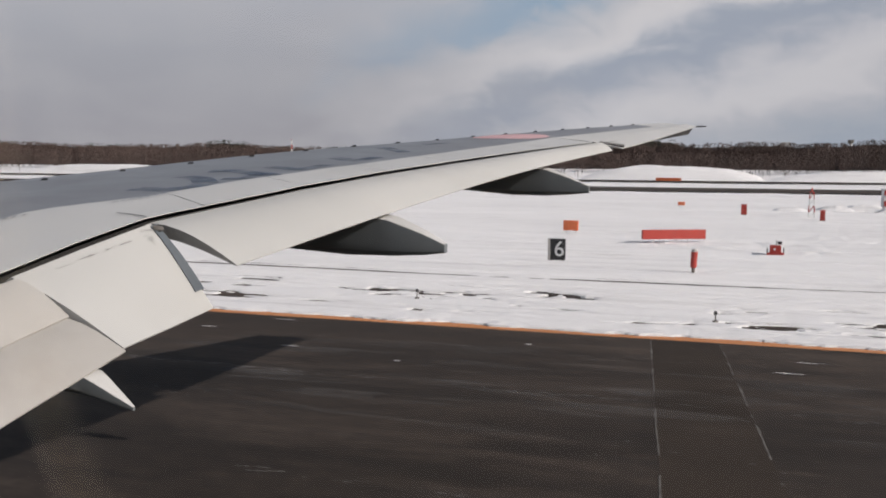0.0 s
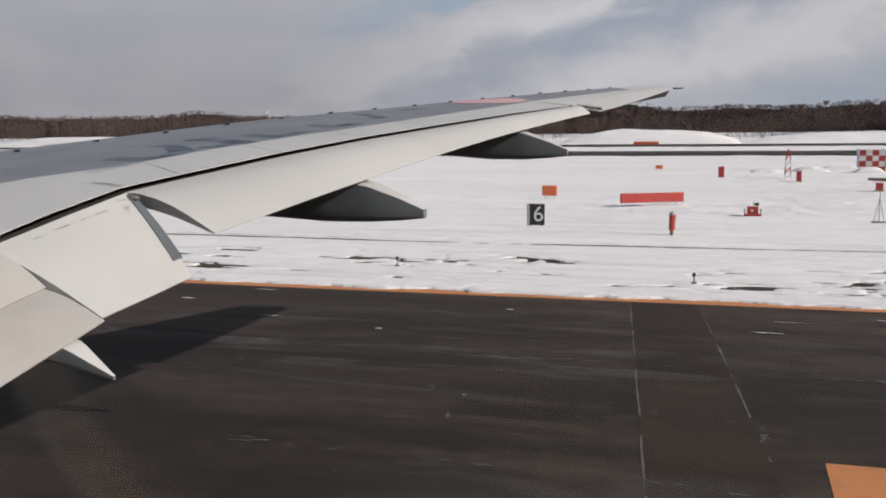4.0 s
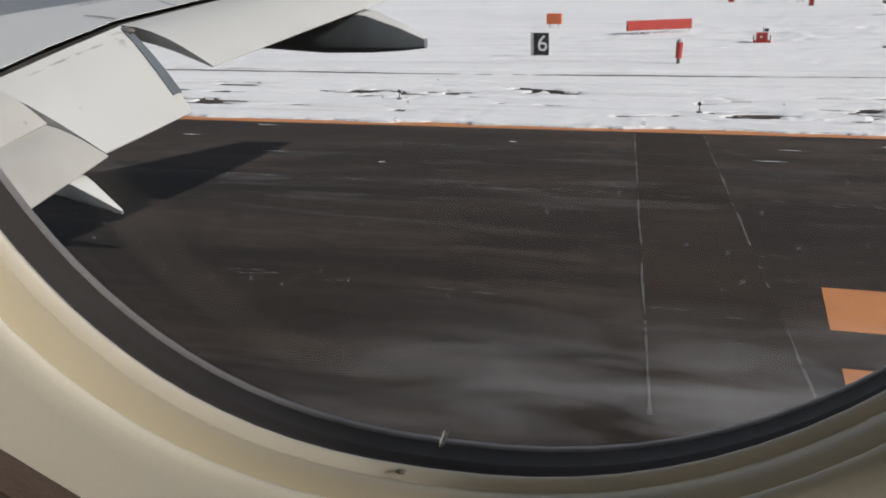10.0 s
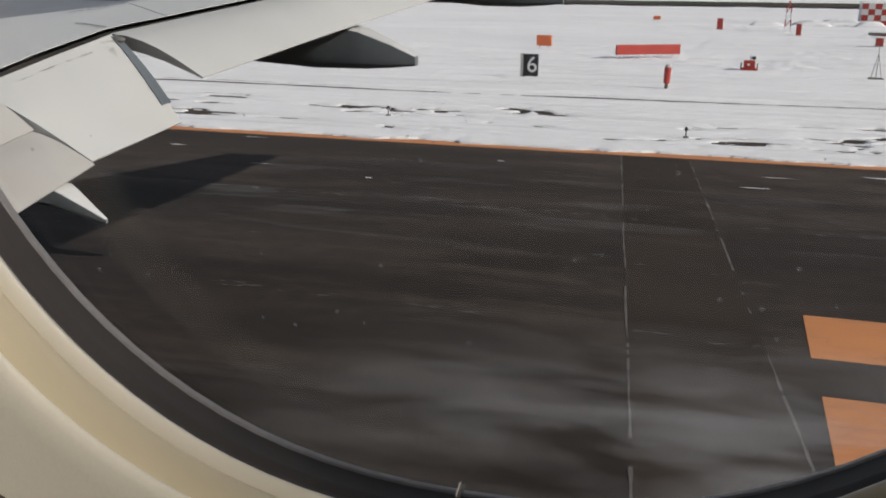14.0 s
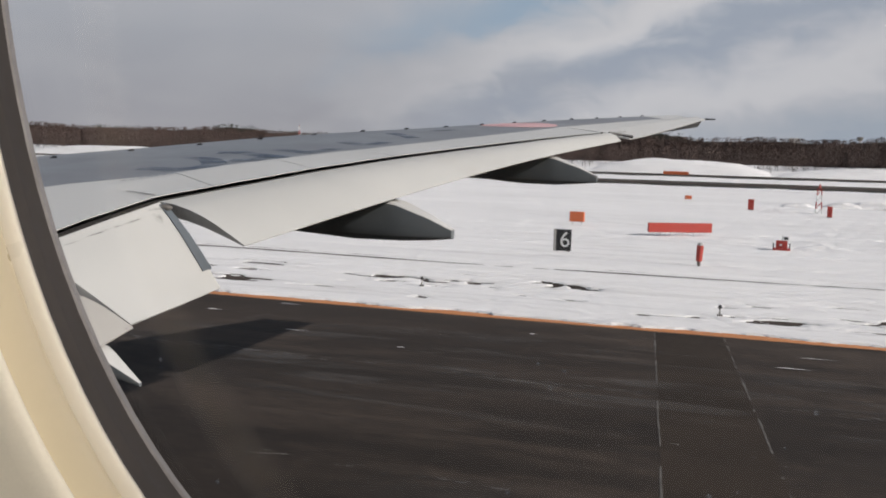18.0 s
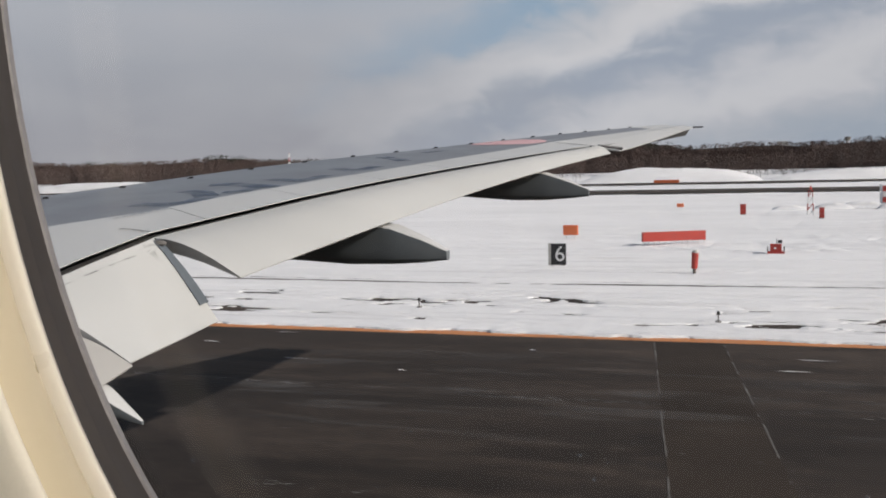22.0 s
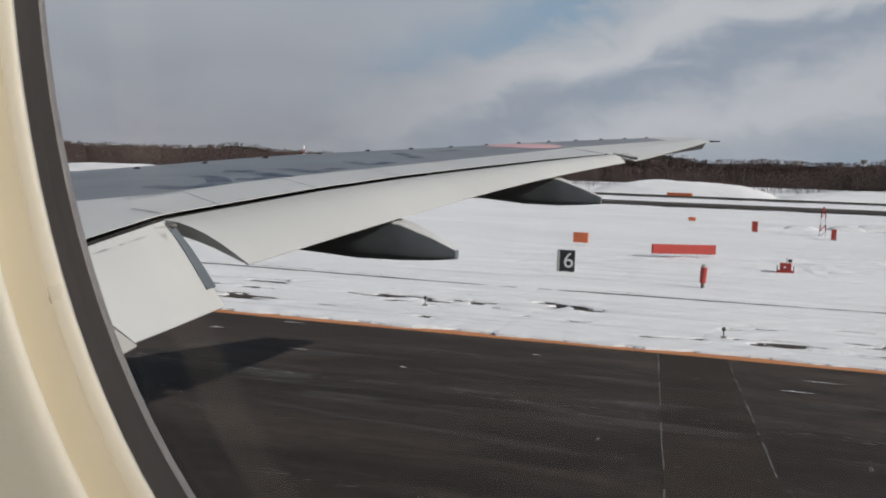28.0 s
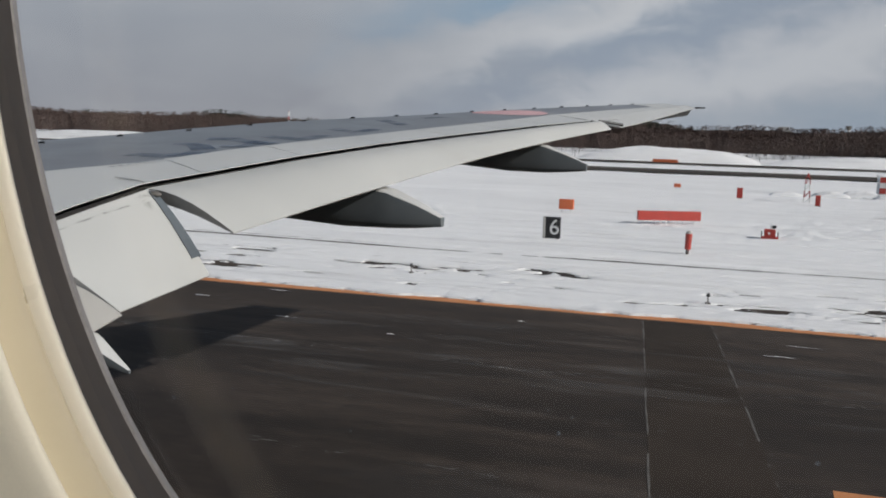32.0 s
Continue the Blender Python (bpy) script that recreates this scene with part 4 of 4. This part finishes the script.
# walkway dashes printed along the spoilers
for k in range(16):
    y = 6.6 + k * 0.105 + (0.75 if k > 8 else 0)
    off = spoiler_f(y) * (hinge(y)[0] - chord_front(y)) - 0.07
    strip(((y, hinge(y)[0] - off), (y + 0.07, hinge(y + 0.07)[0] - off)), 0.016, M_MARK, 0.022)

# ---- cabin and window ----
XW, ZW, TILT, NW = -0.0205, 6.1563, radians(-5.65), 2.287
GA, GB, GYY, LA, LB, LYY = 0.1628, 0.2530, 0.2390, 0.1582, 0.2518, 0.2228
PA, PB, PY = 0.1575, 0.2502, 0.2055


def ring(a, b, y, n=96, power=NW):
    out = []
    for t in np.linspace(0, 2 * math.pi, n, endpoint=False):
        c, s = math.cos(t), math.sin(t)
        dx, dz = a * math.copysign(abs(c) ** (2 / power), c), b * math.copysign(abs(s) ** (2 / power), s)
        out.append((XW + dx, y - dz * math.sin(TILT), ZW + dz * math.cos(TILT)))
    return out


def rect_ring(x0, x1, z0, z1, y, n=96):
    out = []
    for p in ring(1.0, 1.0, y, n, 2.0):
        dx, dz = p[0] - XW, (p[2] - ZW) / math.cos(TILT)
        k = min((x1 - XW if dx > 0 else XW - x0) / max(1e-6, abs(dx)), (z1 - ZW if dz > 0 else ZW - z0) / max(1e-6, abs(dz)))
        out.append((XW + dx * k, y - dz * k * math.sin(TILT), ZW + dz * k))
    return out


CX0, CX1, CZ0, CZ1 = -2.4, 2.4, 4.85, 7.25
panel = [ring(PA + g, PB + g, PY + d, 128) for g, d in ((0.0042, 0.0030), (0.0004, 0.0008), (0.0001, 0.0), (0.0005, -0.0010), (0.0016, -0.0020), (0.005, -0.0032), (0.02, -0.0078), (0.05, -0.018), (0.10, -0.032), (0.16, -0.045))]
panel += [rect_ring(CX0, CX1, CZ0, CZ1, PY - 0.055, 128)]
v, fc = rings(panel)
wall = obj("wall_starboard", v, fc, M_CREAM, smooth=True)
tagged(wall, "cream moulded plastic cabin sidewall panel", "wall", kind="structure")
outer = [ring(GA + 0.004, GB + 0.004, GYY + 0.004), ring(GA + 0.035, GB + 0.035, GYY + 0.018), ring(GA + 0.07, GB + 0.07, GYY + 0.034), rect_ring(CX0, CX1, CZ0, CZ1, GYY + 0.06)]
v, fc = rings(outer)
tagged(obj("fuselage_skin", v, fc, M_WING_WHITE), "white painted outer skin round the cabin window", "wall", kind="structure")
edge = [rect_ring(CX0, CX1, CZ0, CZ1, PY - 0.055), rect_ring(CX0, CX1, CZ0, CZ1, GYY + 0.06)]
v, fc = rings(edge)
tagged(obj("wall_edge", v, fc, M_LINER), "plain edge of the cabin wall", "wall", kind="structure")

window = thing("window_1", (XW, GYY, ZW), "oval aircraft cabin window with cream surround", "window", kind="structure")
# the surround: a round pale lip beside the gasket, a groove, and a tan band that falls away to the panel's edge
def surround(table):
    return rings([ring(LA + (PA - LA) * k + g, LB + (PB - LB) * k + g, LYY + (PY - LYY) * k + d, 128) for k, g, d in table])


# tan band: its shade is part of the plastic's colour
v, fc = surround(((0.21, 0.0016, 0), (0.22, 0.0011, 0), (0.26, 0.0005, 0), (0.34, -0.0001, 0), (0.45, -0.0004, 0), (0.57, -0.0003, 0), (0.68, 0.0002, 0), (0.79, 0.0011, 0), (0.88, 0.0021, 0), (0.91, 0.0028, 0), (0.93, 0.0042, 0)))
frame_part = obj("window_frame", v, fc, M_SURROUND, window, "rounded tan plastic window surround, its shade put into the colour", True)
# lip: the bright edge beside the gasket is painted in with paler cream
v, fc = surround(((0.0, 0.0012, 0.0014), (0.0, 0.0, 0.0010), (0.015, -0.0006, 0), (0.04, -0.0011, 0), (0.07, -0.0013, 0), (0.10, -0.0013, 0), (0.13, -0.0010, 0), (0.16, -0.0004, 0), (0.19, 0.0004, 0), (0.215, 0.0013, 0), (0.225, 0.0026, 0)))
obj("lip", v, fc, M_LIP, frame_part, "rounded cream lip, its highlight put into the paler colour", True)
gas = [(LA, LB, LYY + 0.0010), (LA + 0.0018, LB + 0.0012, LYY + 0.0028), (LA + 0.0027, LB + 0.0016, LYY + 0.0052), (LA + 0.0022, LB + 0.0008, LYY + 0.0066), (LA + 0.0034, LB + 0.0014, LYY + 0.0084), (LA + 0.0041, LB + 0.0010, LYY + 0.0134)]
v, fc = rings([ring(*g, 128) for g in gas])
obj("gasket", v, fc, M_RUBBER, window, "black rubber window gasket", True)
v, fc = rings([ring(*gas[-1], 128), ring(LA + 0.0038, LB + 0.0007, LYY + 0.0139, 128), ring(LA + 0.0040, LB + 0.0008, LYY + 0.0144, 128), ring(GA - 0.0002, GB - 0.0003, GYY - 0.0010, 128), ring(GA, GB, GYY, 128)])
obj("pane_rim", v, fc, M_RIM, window, "grey edge of the inner pane", True)
v, fc = rings([ring(GA + 0.004, GB + 0.004, GYY + 0.0012), ring(0.0001, 0.0001, GYY + 0.0012)])
pane = obj("pane", v, fc, M_GLASS, window, "clear window pane")
pane.visible_shadow = False
bm = bmesh.new()
rod(bm, (-0.0217, 0.2100, 5.9046), (-0.0211, 0.2120, 5.9074), 0.00062, 0.00062, 16)
pin = part("vent_pin", bm, M_STEEL, window, "small bright metal pin")
part("bore", rod(bmesh.new(), (-0.02174, 0.20985, 5.90445), (-0.02165, 0.2102, 5.90485), 0.00056, 0.00066, 16), M_BLACK, pin, "dark open end")
bm = bmesh.new()
bmesh.ops.create_uvsphere(bm, u_segments=12, v_segments=6, radius=1)
bmesh.ops.transform(bm, matrix=Matrix.Translation((-0.0251, 0.1949, 5.9068)) @ Matrix.Diagonal((0.0012, 0.0008, 0.0004, 1)), verts=bm.verts)
part("scuff", bm, M_SCUFF, window, "small grey scuff")
rng = random.Random(7)
bm = bmesh.new()
for _ in range(170):
    dx, dz = rng.uniform(-0.9, 0.9) * GA, rng.uniform(-0.97, -0.70) * GB
    if (abs(dx) / GA) ** 2.4 + (abs(dz) / GB) ** 2.4 > 0.9:
        continue
    r = rng.choice((0.00018, 0.00026, 0.00036, 0.00052))
    m = Matrix.Translation((XW + dx, GYY + 0.0006 - dz * math.sin(TILT), ZW + dz * math.cos(TILT))) @ Matrix.Rotation(radians(90), 4, "X")
    bmesh.ops.create_circle(bm, cap_ends=True, segments=6, radius=r, matrix=m)
tagged(part("pane_dust", bm, M_DUST, pane, "faint pale dust specks"), kind="stuff")

# cabin shell
FY0 = -5.75


def slab(name, x0, x1, y0, y1, z0, z1, material, label):
    return tagged(part(name, box(bmesh.new(), x0, x1, y0, y1, z0, z1), material, None), label, name.split("_")[0], kind="structure")


slab("floor", CX0, CX1, FY0, 0.40, CZ0 - 0.1, CZ0 - 0.002, M_CARPET, "dark carpeted cabin floor")
slab("ceiling", CX0, CX1, FY0, 0.45, CZ1 + 0.002, CZ1 + 0.1, M_LINER, "plain dim grey cabin ceiling")
slab("wall_port", CX0, CX1, FY0 - 0.1, FY0 - 0.002, CZ0 - 0.1, CZ1 + 0.1, M_LINER, "plain dim grey cabin wall")
slab("wall_forward", CX0 - 0.1, CX0 - 0.002, FY0 - 0.1, 0.45, CZ0 - 0.1, CZ1 + 0.1, M_LINER, "plain dim grey cabin bulkhead")
slab("wall_aft", CX1 + 0.002, CX1 + 0.1, FY0 - 0.1, 0.45, CZ0 - 0.1, CZ1 + 0.1, M_LINER, "plain dim grey cabin bulkhead")
# brown moulding low on the sidewall
n = 30
pts = [(-0.40 + 0.36 * k / (n - 1), 5.9055 - 0.42 * (-0.318 + 0.36 * k / (n - 1))) for k in range(n)]
loops = [[(x, PY - 0.0125 - (z - w - ZW) * math.sin(TILT) + d, z - w) for d, w in ((0.004, 0), (-0.004, 0.0006), (-0.0046, 0.003), (-0.0042, 0.0062), (0.004, 0.007))] for x, z in pts]
v, fc = rings(loops, cap0=True, cap1=True)
tagged(obj("trim", v, fc, M_BROWN), "dark brown moulding strip on the cabin wall", "trim", kind="structure")
# added unseen lamp and housing, standing in for daylight from the next window aft
lamp = thing("added_fill_light", (2.37, -0.27, 6.35), "added warm white fill light on the aft bulkhead, out of view", "wall light")
part("housing", box(bmesh.new(), 2.33, 2.401, -0.56, -0.005, 6.08, 6.62, 0.01), M_LINER, lamp)
fill_area = new("fill_lamp", bpy.data.lights.new("fill_lamp", "AREA"))
fill_area.data.shape, fill_area.data.size, fill_area.data.size_y, fill_area.data.energy, fill_area.data.color = "RECTANGLE", 0.5, 0.5, 98.0, (1.0, 0.94, 0.85)
fill_area.matrix_world = look((2.31, -0.27, 6.35), (-0.1, 0.1, 5.9))
# fuselage barrel fore and aft of the window bay, and over and under it
FC, FR = (-2.72, 5.95), 3.08


def barrel(name, x0, x1, a0, a1, label):
    n = 48
    angs = [radians(a0 + (a1 - a0) * k / n) for k in range(n + 1)]
    loops = []
    for x in (x0, x1):
        loops.append([(x, FC[0] + FR * math.cos(t), FC[1] + FR * math.sin(t)) for t in angs] + [(x, FC[0] + (FR - 0.06) * math.cos(t), FC[1] + (FR - 0.06) * math.sin(t)) for t in reversed(angs)])
    v, fc = rings(loops, cap0=True, cap1=True)
    return tagged(obj(name, v, fc, M_WING_WHITE, smooth=False), label, "fuselage", kind="structure")


barrel("fuselage", -16, CX0 - 0.11, 0, 359.5, "white airliner fuselage barrel ahead of the window")
barrel("fuselage", CX1 + 0.11, 14, 0, 359.5, "white airliner fuselage barrel behind the window")
barrel("fuselage", CX0 - 0.11, CX1 + 0.11, 27.5, 336.0, "white airliner fuselage barrel round the window bay")


# ---- things on the field ----
def foot(x, y):
    return float(snow_height(np.array([[x]]), np.array([[y]]))[0, 0])


def red_box_light(x, y):
    z = foot(x, y)
    t = thing("approach_light_unit", (x, y, z), "red equipment box with small lamps standing in snow", "light unit")
    part("housing", box(bmesh.new(), x - 0.36, x + 0.36, y - 0.25, y + 0.25, z + 0.12, z + 0.62, 0.03), M_RED, t)
    part("base", box(bmesh.new(), x - 0.55, x + 0.55, y - 0.3, y + 0.3, z - 0.15, z + 0.12, 0.02), M_RED, t)
    for s in (-1, 1):
        part("leg", rod(bmesh.new(), (x + s * 0.52, y, z - 0.1), (x + s * 0.52, y, z + 0.45), 0.035), M_BLACK, t)
    part("mast", rod(bmesh.new(), (x + 0.05, y, z + 0.6), (x + 0.05, y, z + 0.98), 0.02), M_POST, t)
    part("lamp_head", box(bmesh.new(), x + 0.12, x + 0.4, y - 0.1, y + 0.1, z + 0.68, z + 0.88, 0.03), M_BLACK, t)
    part("plate", box(bmesh.new(), x - 0.12, x + 0.02, y - 0.262, y - 0.252, z + 0.3, z + 0.42), M_WHITE, t)


def long_sign(x0, y0, x1, y1, h, gap, material, label):
    c = Vector(((x0 + x1) / 2, (y0 + y1) / 2, 0))
    z = foot(c.x, c.y)
    t = thing("guidance_sign", (c.x, c.y, z), label, "airfield sign")
    L, ang = math.hypot(x1 - x0, y1 - y0), math.atan2(y1 - y0, x1 - x0)
    m = Matrix.Translation((c.x, c.y, z)) @ Matrix.Rotation(ang, 4, "Z")
    bm = box(bmesh.new(), -L / 2, L / 2, -0.14, 0.14, gap, gap + h, 0.03)
    bm.transform(m)
    part("sign_body", bm, material, t)
    n = max(4, int(L / 0.45))
    for k in range(n + 1):
        xx = -L / 2 + 0.08 + (L - 0.16) * k / n
        bm = rod(bmesh.new(), (xx, 0, -0.2), (xx, 0, gap + 0.02), 0.025, n=6)
        bm.transform(m)
        part("leg", bm, M_WHITE, t)
    return t


def number_sign(x, y):
    z = foot(x, y)
    t = thing("distance_sign", (x, y, z), "black distance marker board with white numeral 6", "airfield sign")
    board = part("board", box(bmesh.new(), x - 0.52, x + 0.52, y - 0.12, y + 0.12, z + 0.08, z + 1.40, 0.03), M_BLACK, t)
    part("side_panel", box(bmesh.new(), x - 0.56, x - 0.40, y - 0.135, y + 0.135, z + 0.06, z + 1.42, 0.02), M_CONCRETE, t)
    for s in (-0.35, 0.35):
        part("leg", rod(bmesh.new(), (x + s, y, z - 0.2), (x + s, y, z + 0.1), 0.05), M_POST, t)
    cu = bpy.data.curves.new("numeral", "FONT")
    cu.body, cu.size, cu.align_x, cu.align_y, cu.extrude = "6", 1.35, "CENTER", "CENTER", 0.01
    ob = new("numeral", cu)
    ob.matrix_world = Matrix.Translation((x + 0.16, y - 0.135, z + 0.74)) @ Matrix.Rotation(radians(90), 4, "X")
    dg = bpy.context.evaluated_depsgraph_get()
    me = bpy.data.meshes.new_from_object(ob.evaluated_get(dg))
    mw = ob.matrix_world.copy()
    bpy.data.objects.remove(ob)
    me.transform(mw)
    me.materials.clear()
    me.materials.append(M_WHITE)
    o = new("numeral", me)
    o.parent = board
    tagged(o, "white numeral 6")


def edge_light(x, y, h=0.42):
    z = foot(x, y)
    t = thing("edge_light", (x, y, z), "small dark runway edge light on a stem in snow", "edge light", "runway edge lights")
    part("stem", rod(bmesh.new(), (x, y, z - 0.15), (x, y, z + h * 0.7), 0.03, 0.025), M_POST, t)
    part("lamp_head", rod(bmesh.new(), (x, y, z + h * 0.68), (x, y, z + h), 0.075, 0.055, 10), M_BLACK, t)
    part("base", rod(bmesh.new(), (x, y, z - 0.1), (x, y, z + 0.05), 0.14, 0.11, 10), M_POST, t)


def red_post(x, y, w, h, material=None):
    z = foot(x, y)
    t = thing("marker_cabinet", (x, y, z), "upright red equipment cabinet in the snow", "equipment cabinet", "red field cabinets")
    part("body", box(bmesh.new(), x - w / 2, x + w / 2, y - w / 2, y + w / 2, z + 0.08, z + h, 0.03), material or M_RED, t)
    part("plinth", box(bmesh.new(), x - w / 2 - 0.06, x + w / 2 + 0.06, y - w / 2 - 0.06, y + w / 2 + 0.06, z - 0.25, z + 0.08), M_CONCRETE, t)
    part("cap", box(bmesh.new(), x - w / 2 - 0.03, x + w / 2 + 0.03, y - w / 2 - 0.03, y + w / 2 + 0.03, z + h, z + h + 0.05, 0.01), M_RED, t)


def check_hut(x, y, w, h, d):
    z = foot(x, y) - 0.05
    t = thing("checkered_hut", (x, y, z), "red and white checkered equipment hut in snow", "equipment hut")
    part("body", box(bmesh.new(), x - w / 2, x + w / 2, y, y + d, z - 0.2, z + h), M_WHITE, t)
    nx, nz = 8, 4
    for i in range(nx):
        for j in range(nz):
            if (i + j) % 2:
                part("panel", box(bmesh.new(), x - w / 2 + w * i / nx, x - w / 2 + w * (i + 1) / nx, y - 0.02, y - 0.004, z + h * j / nz, z + h * (j + 1) / nz), M_RED, t)
    part("roof", box(bmesh.new(), x - w / 2 - 0.1, x + w / 2 + 0.1, y - 0.1, y + d + 0.1, z + h, z + h + 0.18, 0.03), M_SNOW, t, "snow-covered flat roof")


def lattice_mast(x, y, h, w, label, lamps=True):
    z = foot(x, y)
    t = thing("lattice_mast", (x, y, z), label, "mast")
    n = max(4, int(h / 1.5))
    for k in range(n):
        za, zb = z - 0.2 + (h + 0.2) * k / n, z - 0.2 + (h + 0.2) * (k + 1) / n
        mt = M_RED if k % 2 else M_WHITE
        bm = bmesh.new()
        wa, wb = w * (1 - 0.4 * k / n), w * (1 - 0.4 * (k + 1) / n)
        for sx, sy in ((-1, -1), (1, -1), (1, 1), (-1, 1)):
            rod(bm, (x + sx * wa, y + sy * wa, za), (x + sx * wb, y + sy * wb, zb), 0.05, n=5)
        for s in (-1, 1):
            rod(bm, (x - wa, y + s * wa, za), (x + wb, y + s * wb, zb), 0.03, n=5)
            rod(bm, (x + s * wa, y - wa, za), (x + s * wb, y + wb, zb), 0.03, n=5)
        part("section", bm, mt, t)
    if lamps:
        for f in (0.78, 0.47, 0.25):
            part("dish", rod(bmesh.new(), (x + w + 0.05, y - 0.3, z + h * f), (x + w + 0.35, y - 0.5, z + h * f), 0.32, 0.1, 12), M_RED, t)
    part("lamp_head", rod(bmesh.new(), (x, y, z + h), (x, y, z + h + 0.5), 0.12, 0.08), M_RED, t)


def wind_mast(x, y):
    z = foot(x, y)
    t = thing("tripod_mast", (x, y, z), "thin grey tripod mast on a dark base plate in snow", "mast")
    part("base_plate", box(bmesh.new(), x - 0.42, x + 0.42, y - 0.3, y + 0.3, z - 0.1, z + 0.07, 0.02), M_POST, t)
    for a in (0.4, 2.5, 4.6):
        part("leg", rod(bmesh.new(), (x + 0.34 * math.cos(a), y + 0.25 * math.sin(a), z + 0.05), (x, y, z + 1.55), 0.018, 0.014, 6), M_POST, t)
    part("pole", rod(bmesh.new(), (x, y, z + 0.1), (x, y, z + 2.3), 0.022, 0.016, 8), M_POST, t)


def stub_post(x, y):
    z = foot(x, y)
    t = thing("marker_post", (x, y, z), "stout red marker post with a pale cap in snow", "marker post")
    part("foot", rod(bmesh.new(), (x - 0.02, y, z - 0.15), (x - 0.01, y, z + 0.30), 0.10, 0.09, 12), M_POST, t)
    part("body", rod(bmesh.new(), (x - 0.01, y, z + 0.28), (x + 0.03, y, z + 1.16), 0.17, 0.19, 14), M_RED, t)
    part("cap", rod(bmesh.new(), (x + 0.03, y, z + 1.15), (x + 0.034, y, z + 1.30), 0.19, 0.12, 14), M_CONCRETE, t, "pale metal cap")


def box_sign(x, y, w, h, gap, material, label):
    z = foot(x, y)
    t = thing("box_sign", (x, y, z), label, "airfield sign")
    part("sign_body", box(bmesh.new(), x - w / 2, x + w / 2, y - 0.16, y + 0.16, z + gap, z + gap + h, 0.03), material, t)
    part("face", box(bmesh.new(), x - w / 2 + 0.10, x + w / 2 - 0.04, y - 0.172, y - 0.161, z + gap + 0.05, z + gap + h - 0.05), material, t)
    for s in (-1, 1):
        part("leg", rod(bmesh.new(), (x + s * w * 0.3, y, z - 0.2), (x + s * w * 0.3, y, z + gap + 0.02), 0.04), M_WHITE, t)


def low_platform(x, y):
    z = foot(x, y)
    t = thing("equipment_platform", (x, y, z), "long low dark equipment platform with a thin mast", "platform")
    part("deck", box(bmesh.new(), x - 2.7, x + 2.7, y - 0.5, y + 0.5, z + 0.06, z + 0.30, 0.03), M_POST, t)
    part("skirt", box(bmesh.new(), x - 2.4, x + 2.4, y - 0.42, y + 0.42, z - 0.2, z + 0.08), M_RED, t)
    part("box", box(bmesh.new(), x - 0.15, x + 0.15, y - 0.2, y + 0.2, z + 0.29, z + 0.75, 0.03), M_POST, t)
    part("mast", rod(bmesh.new(), (x + 1.6, y, z + 0.29), (x + 1.6, y, z + 2.9), 0.04, 0.03, 8), M_POST, t)


wind_mast(8.6, 64.0)
stub_post(-3.3, 54.5)
box_sign(-15.1, 80.3, 1.25, 0.85, 0.30, M_ORANGE_SIGN, "orange-red boxed airfield sign on white legs")
box_sign(-10.3, 138.0, 0.95, 0.5, 0.2, M_ORANGE_SIGN, "small faded orange sign in the snow")
low_platform(16.5, 112.0)
red_box_light(1.2, 67.1)
long_sign(-8.3, 73.3, -3.8, 75.8, 0.72, 0.22, M_RED, "long blank-looking red guidance sign on short legs")
long_sign(-34.0, 336.5, -25.5, 337, 1.1, 0.3, M_ORANGE_SIGN, "far orange-red airfield sign by the taxiway")
number_sign(-11.7, 57.8)
for ex, ey in ((-14.3, 39.6), (-1.4, 37.6), (-40.0, 39.8), (24.0, 39.0)):
    edge_light(ex, ey)
red_post(-1.6, 119.8, 0.66, 1.25)
red_post(6.65, 110.4, 0.5, 1.15)
red_post(12.6, 94.4, 0.6, 0.7)
lattice_mast(5.8, 116.5, 2.9, 0.35, "small white and red lattice tower", lamps=False)
for hx, hy, hl, hh in ((9.5, 133.5, 2.4, 0.75), (13.2, 135.0, 2.8, 0.95), (16.6, 134.2, 1.8, 0.7), (4.0, 131.0, 2.2, 0.6), (23.6, 134.6, 2.4, 0.9)):
    heap = mound("snow_heap", hx, hy, hl, 1.2, hh, int(hx * 3) % 17)
    tagged(heap, "small heap of ploughed snow on the field", "snow heap", "snow heaps by the hut")
check_hut(19.0, 138.0, 6.4, 2.9, 3.2)
lattice_mast(25.0, 136.0, 13.5, 0.55, "tall red and white lattice mast with small dishes")
lattice_mast(-176, 340, 14.5, 0.35, "slim red and white obstruction light mast", lamps=False)
# plant and tower beyond the woods
silo = thing("silo_plant", (15.0, 640.0, 0.0), "pale concrete silo with sloping conveyor above the woods", "industrial building")
part("silo", box(bmesh.new(), 12, 18, 636, 644, -0.5, 20.5, 0.2), M_CONCRETE, silo)
bm = rod(bmesh.new(), (18, 640, 17.5), (36, 640, 11.0), 0.7, n=6)
part("conveyor", bm, M_POST, silo)
for cx in (24, 31):
    part("support", rod(bmesh.new(), (cx, 640, -0.5), (cx, 640, 13.5), 0.3, n=6), M_CONCRETE, silo)
tower = thing("far_tower", (58.0, 700.0, 0.0), "slim far concrete tower above the trees", "tower")
part("shaft", rod(bmesh.new(), (58, 700, -0.5), (58, 700, 21.0), 1.2, 0.9, 12), M_CONCRETE, tower)
part("cab", rod(bmesh.new(), (58, 700, 20.9), (58, 700, 23.5), 1.5, 2.2, 12), M_POST, tower)
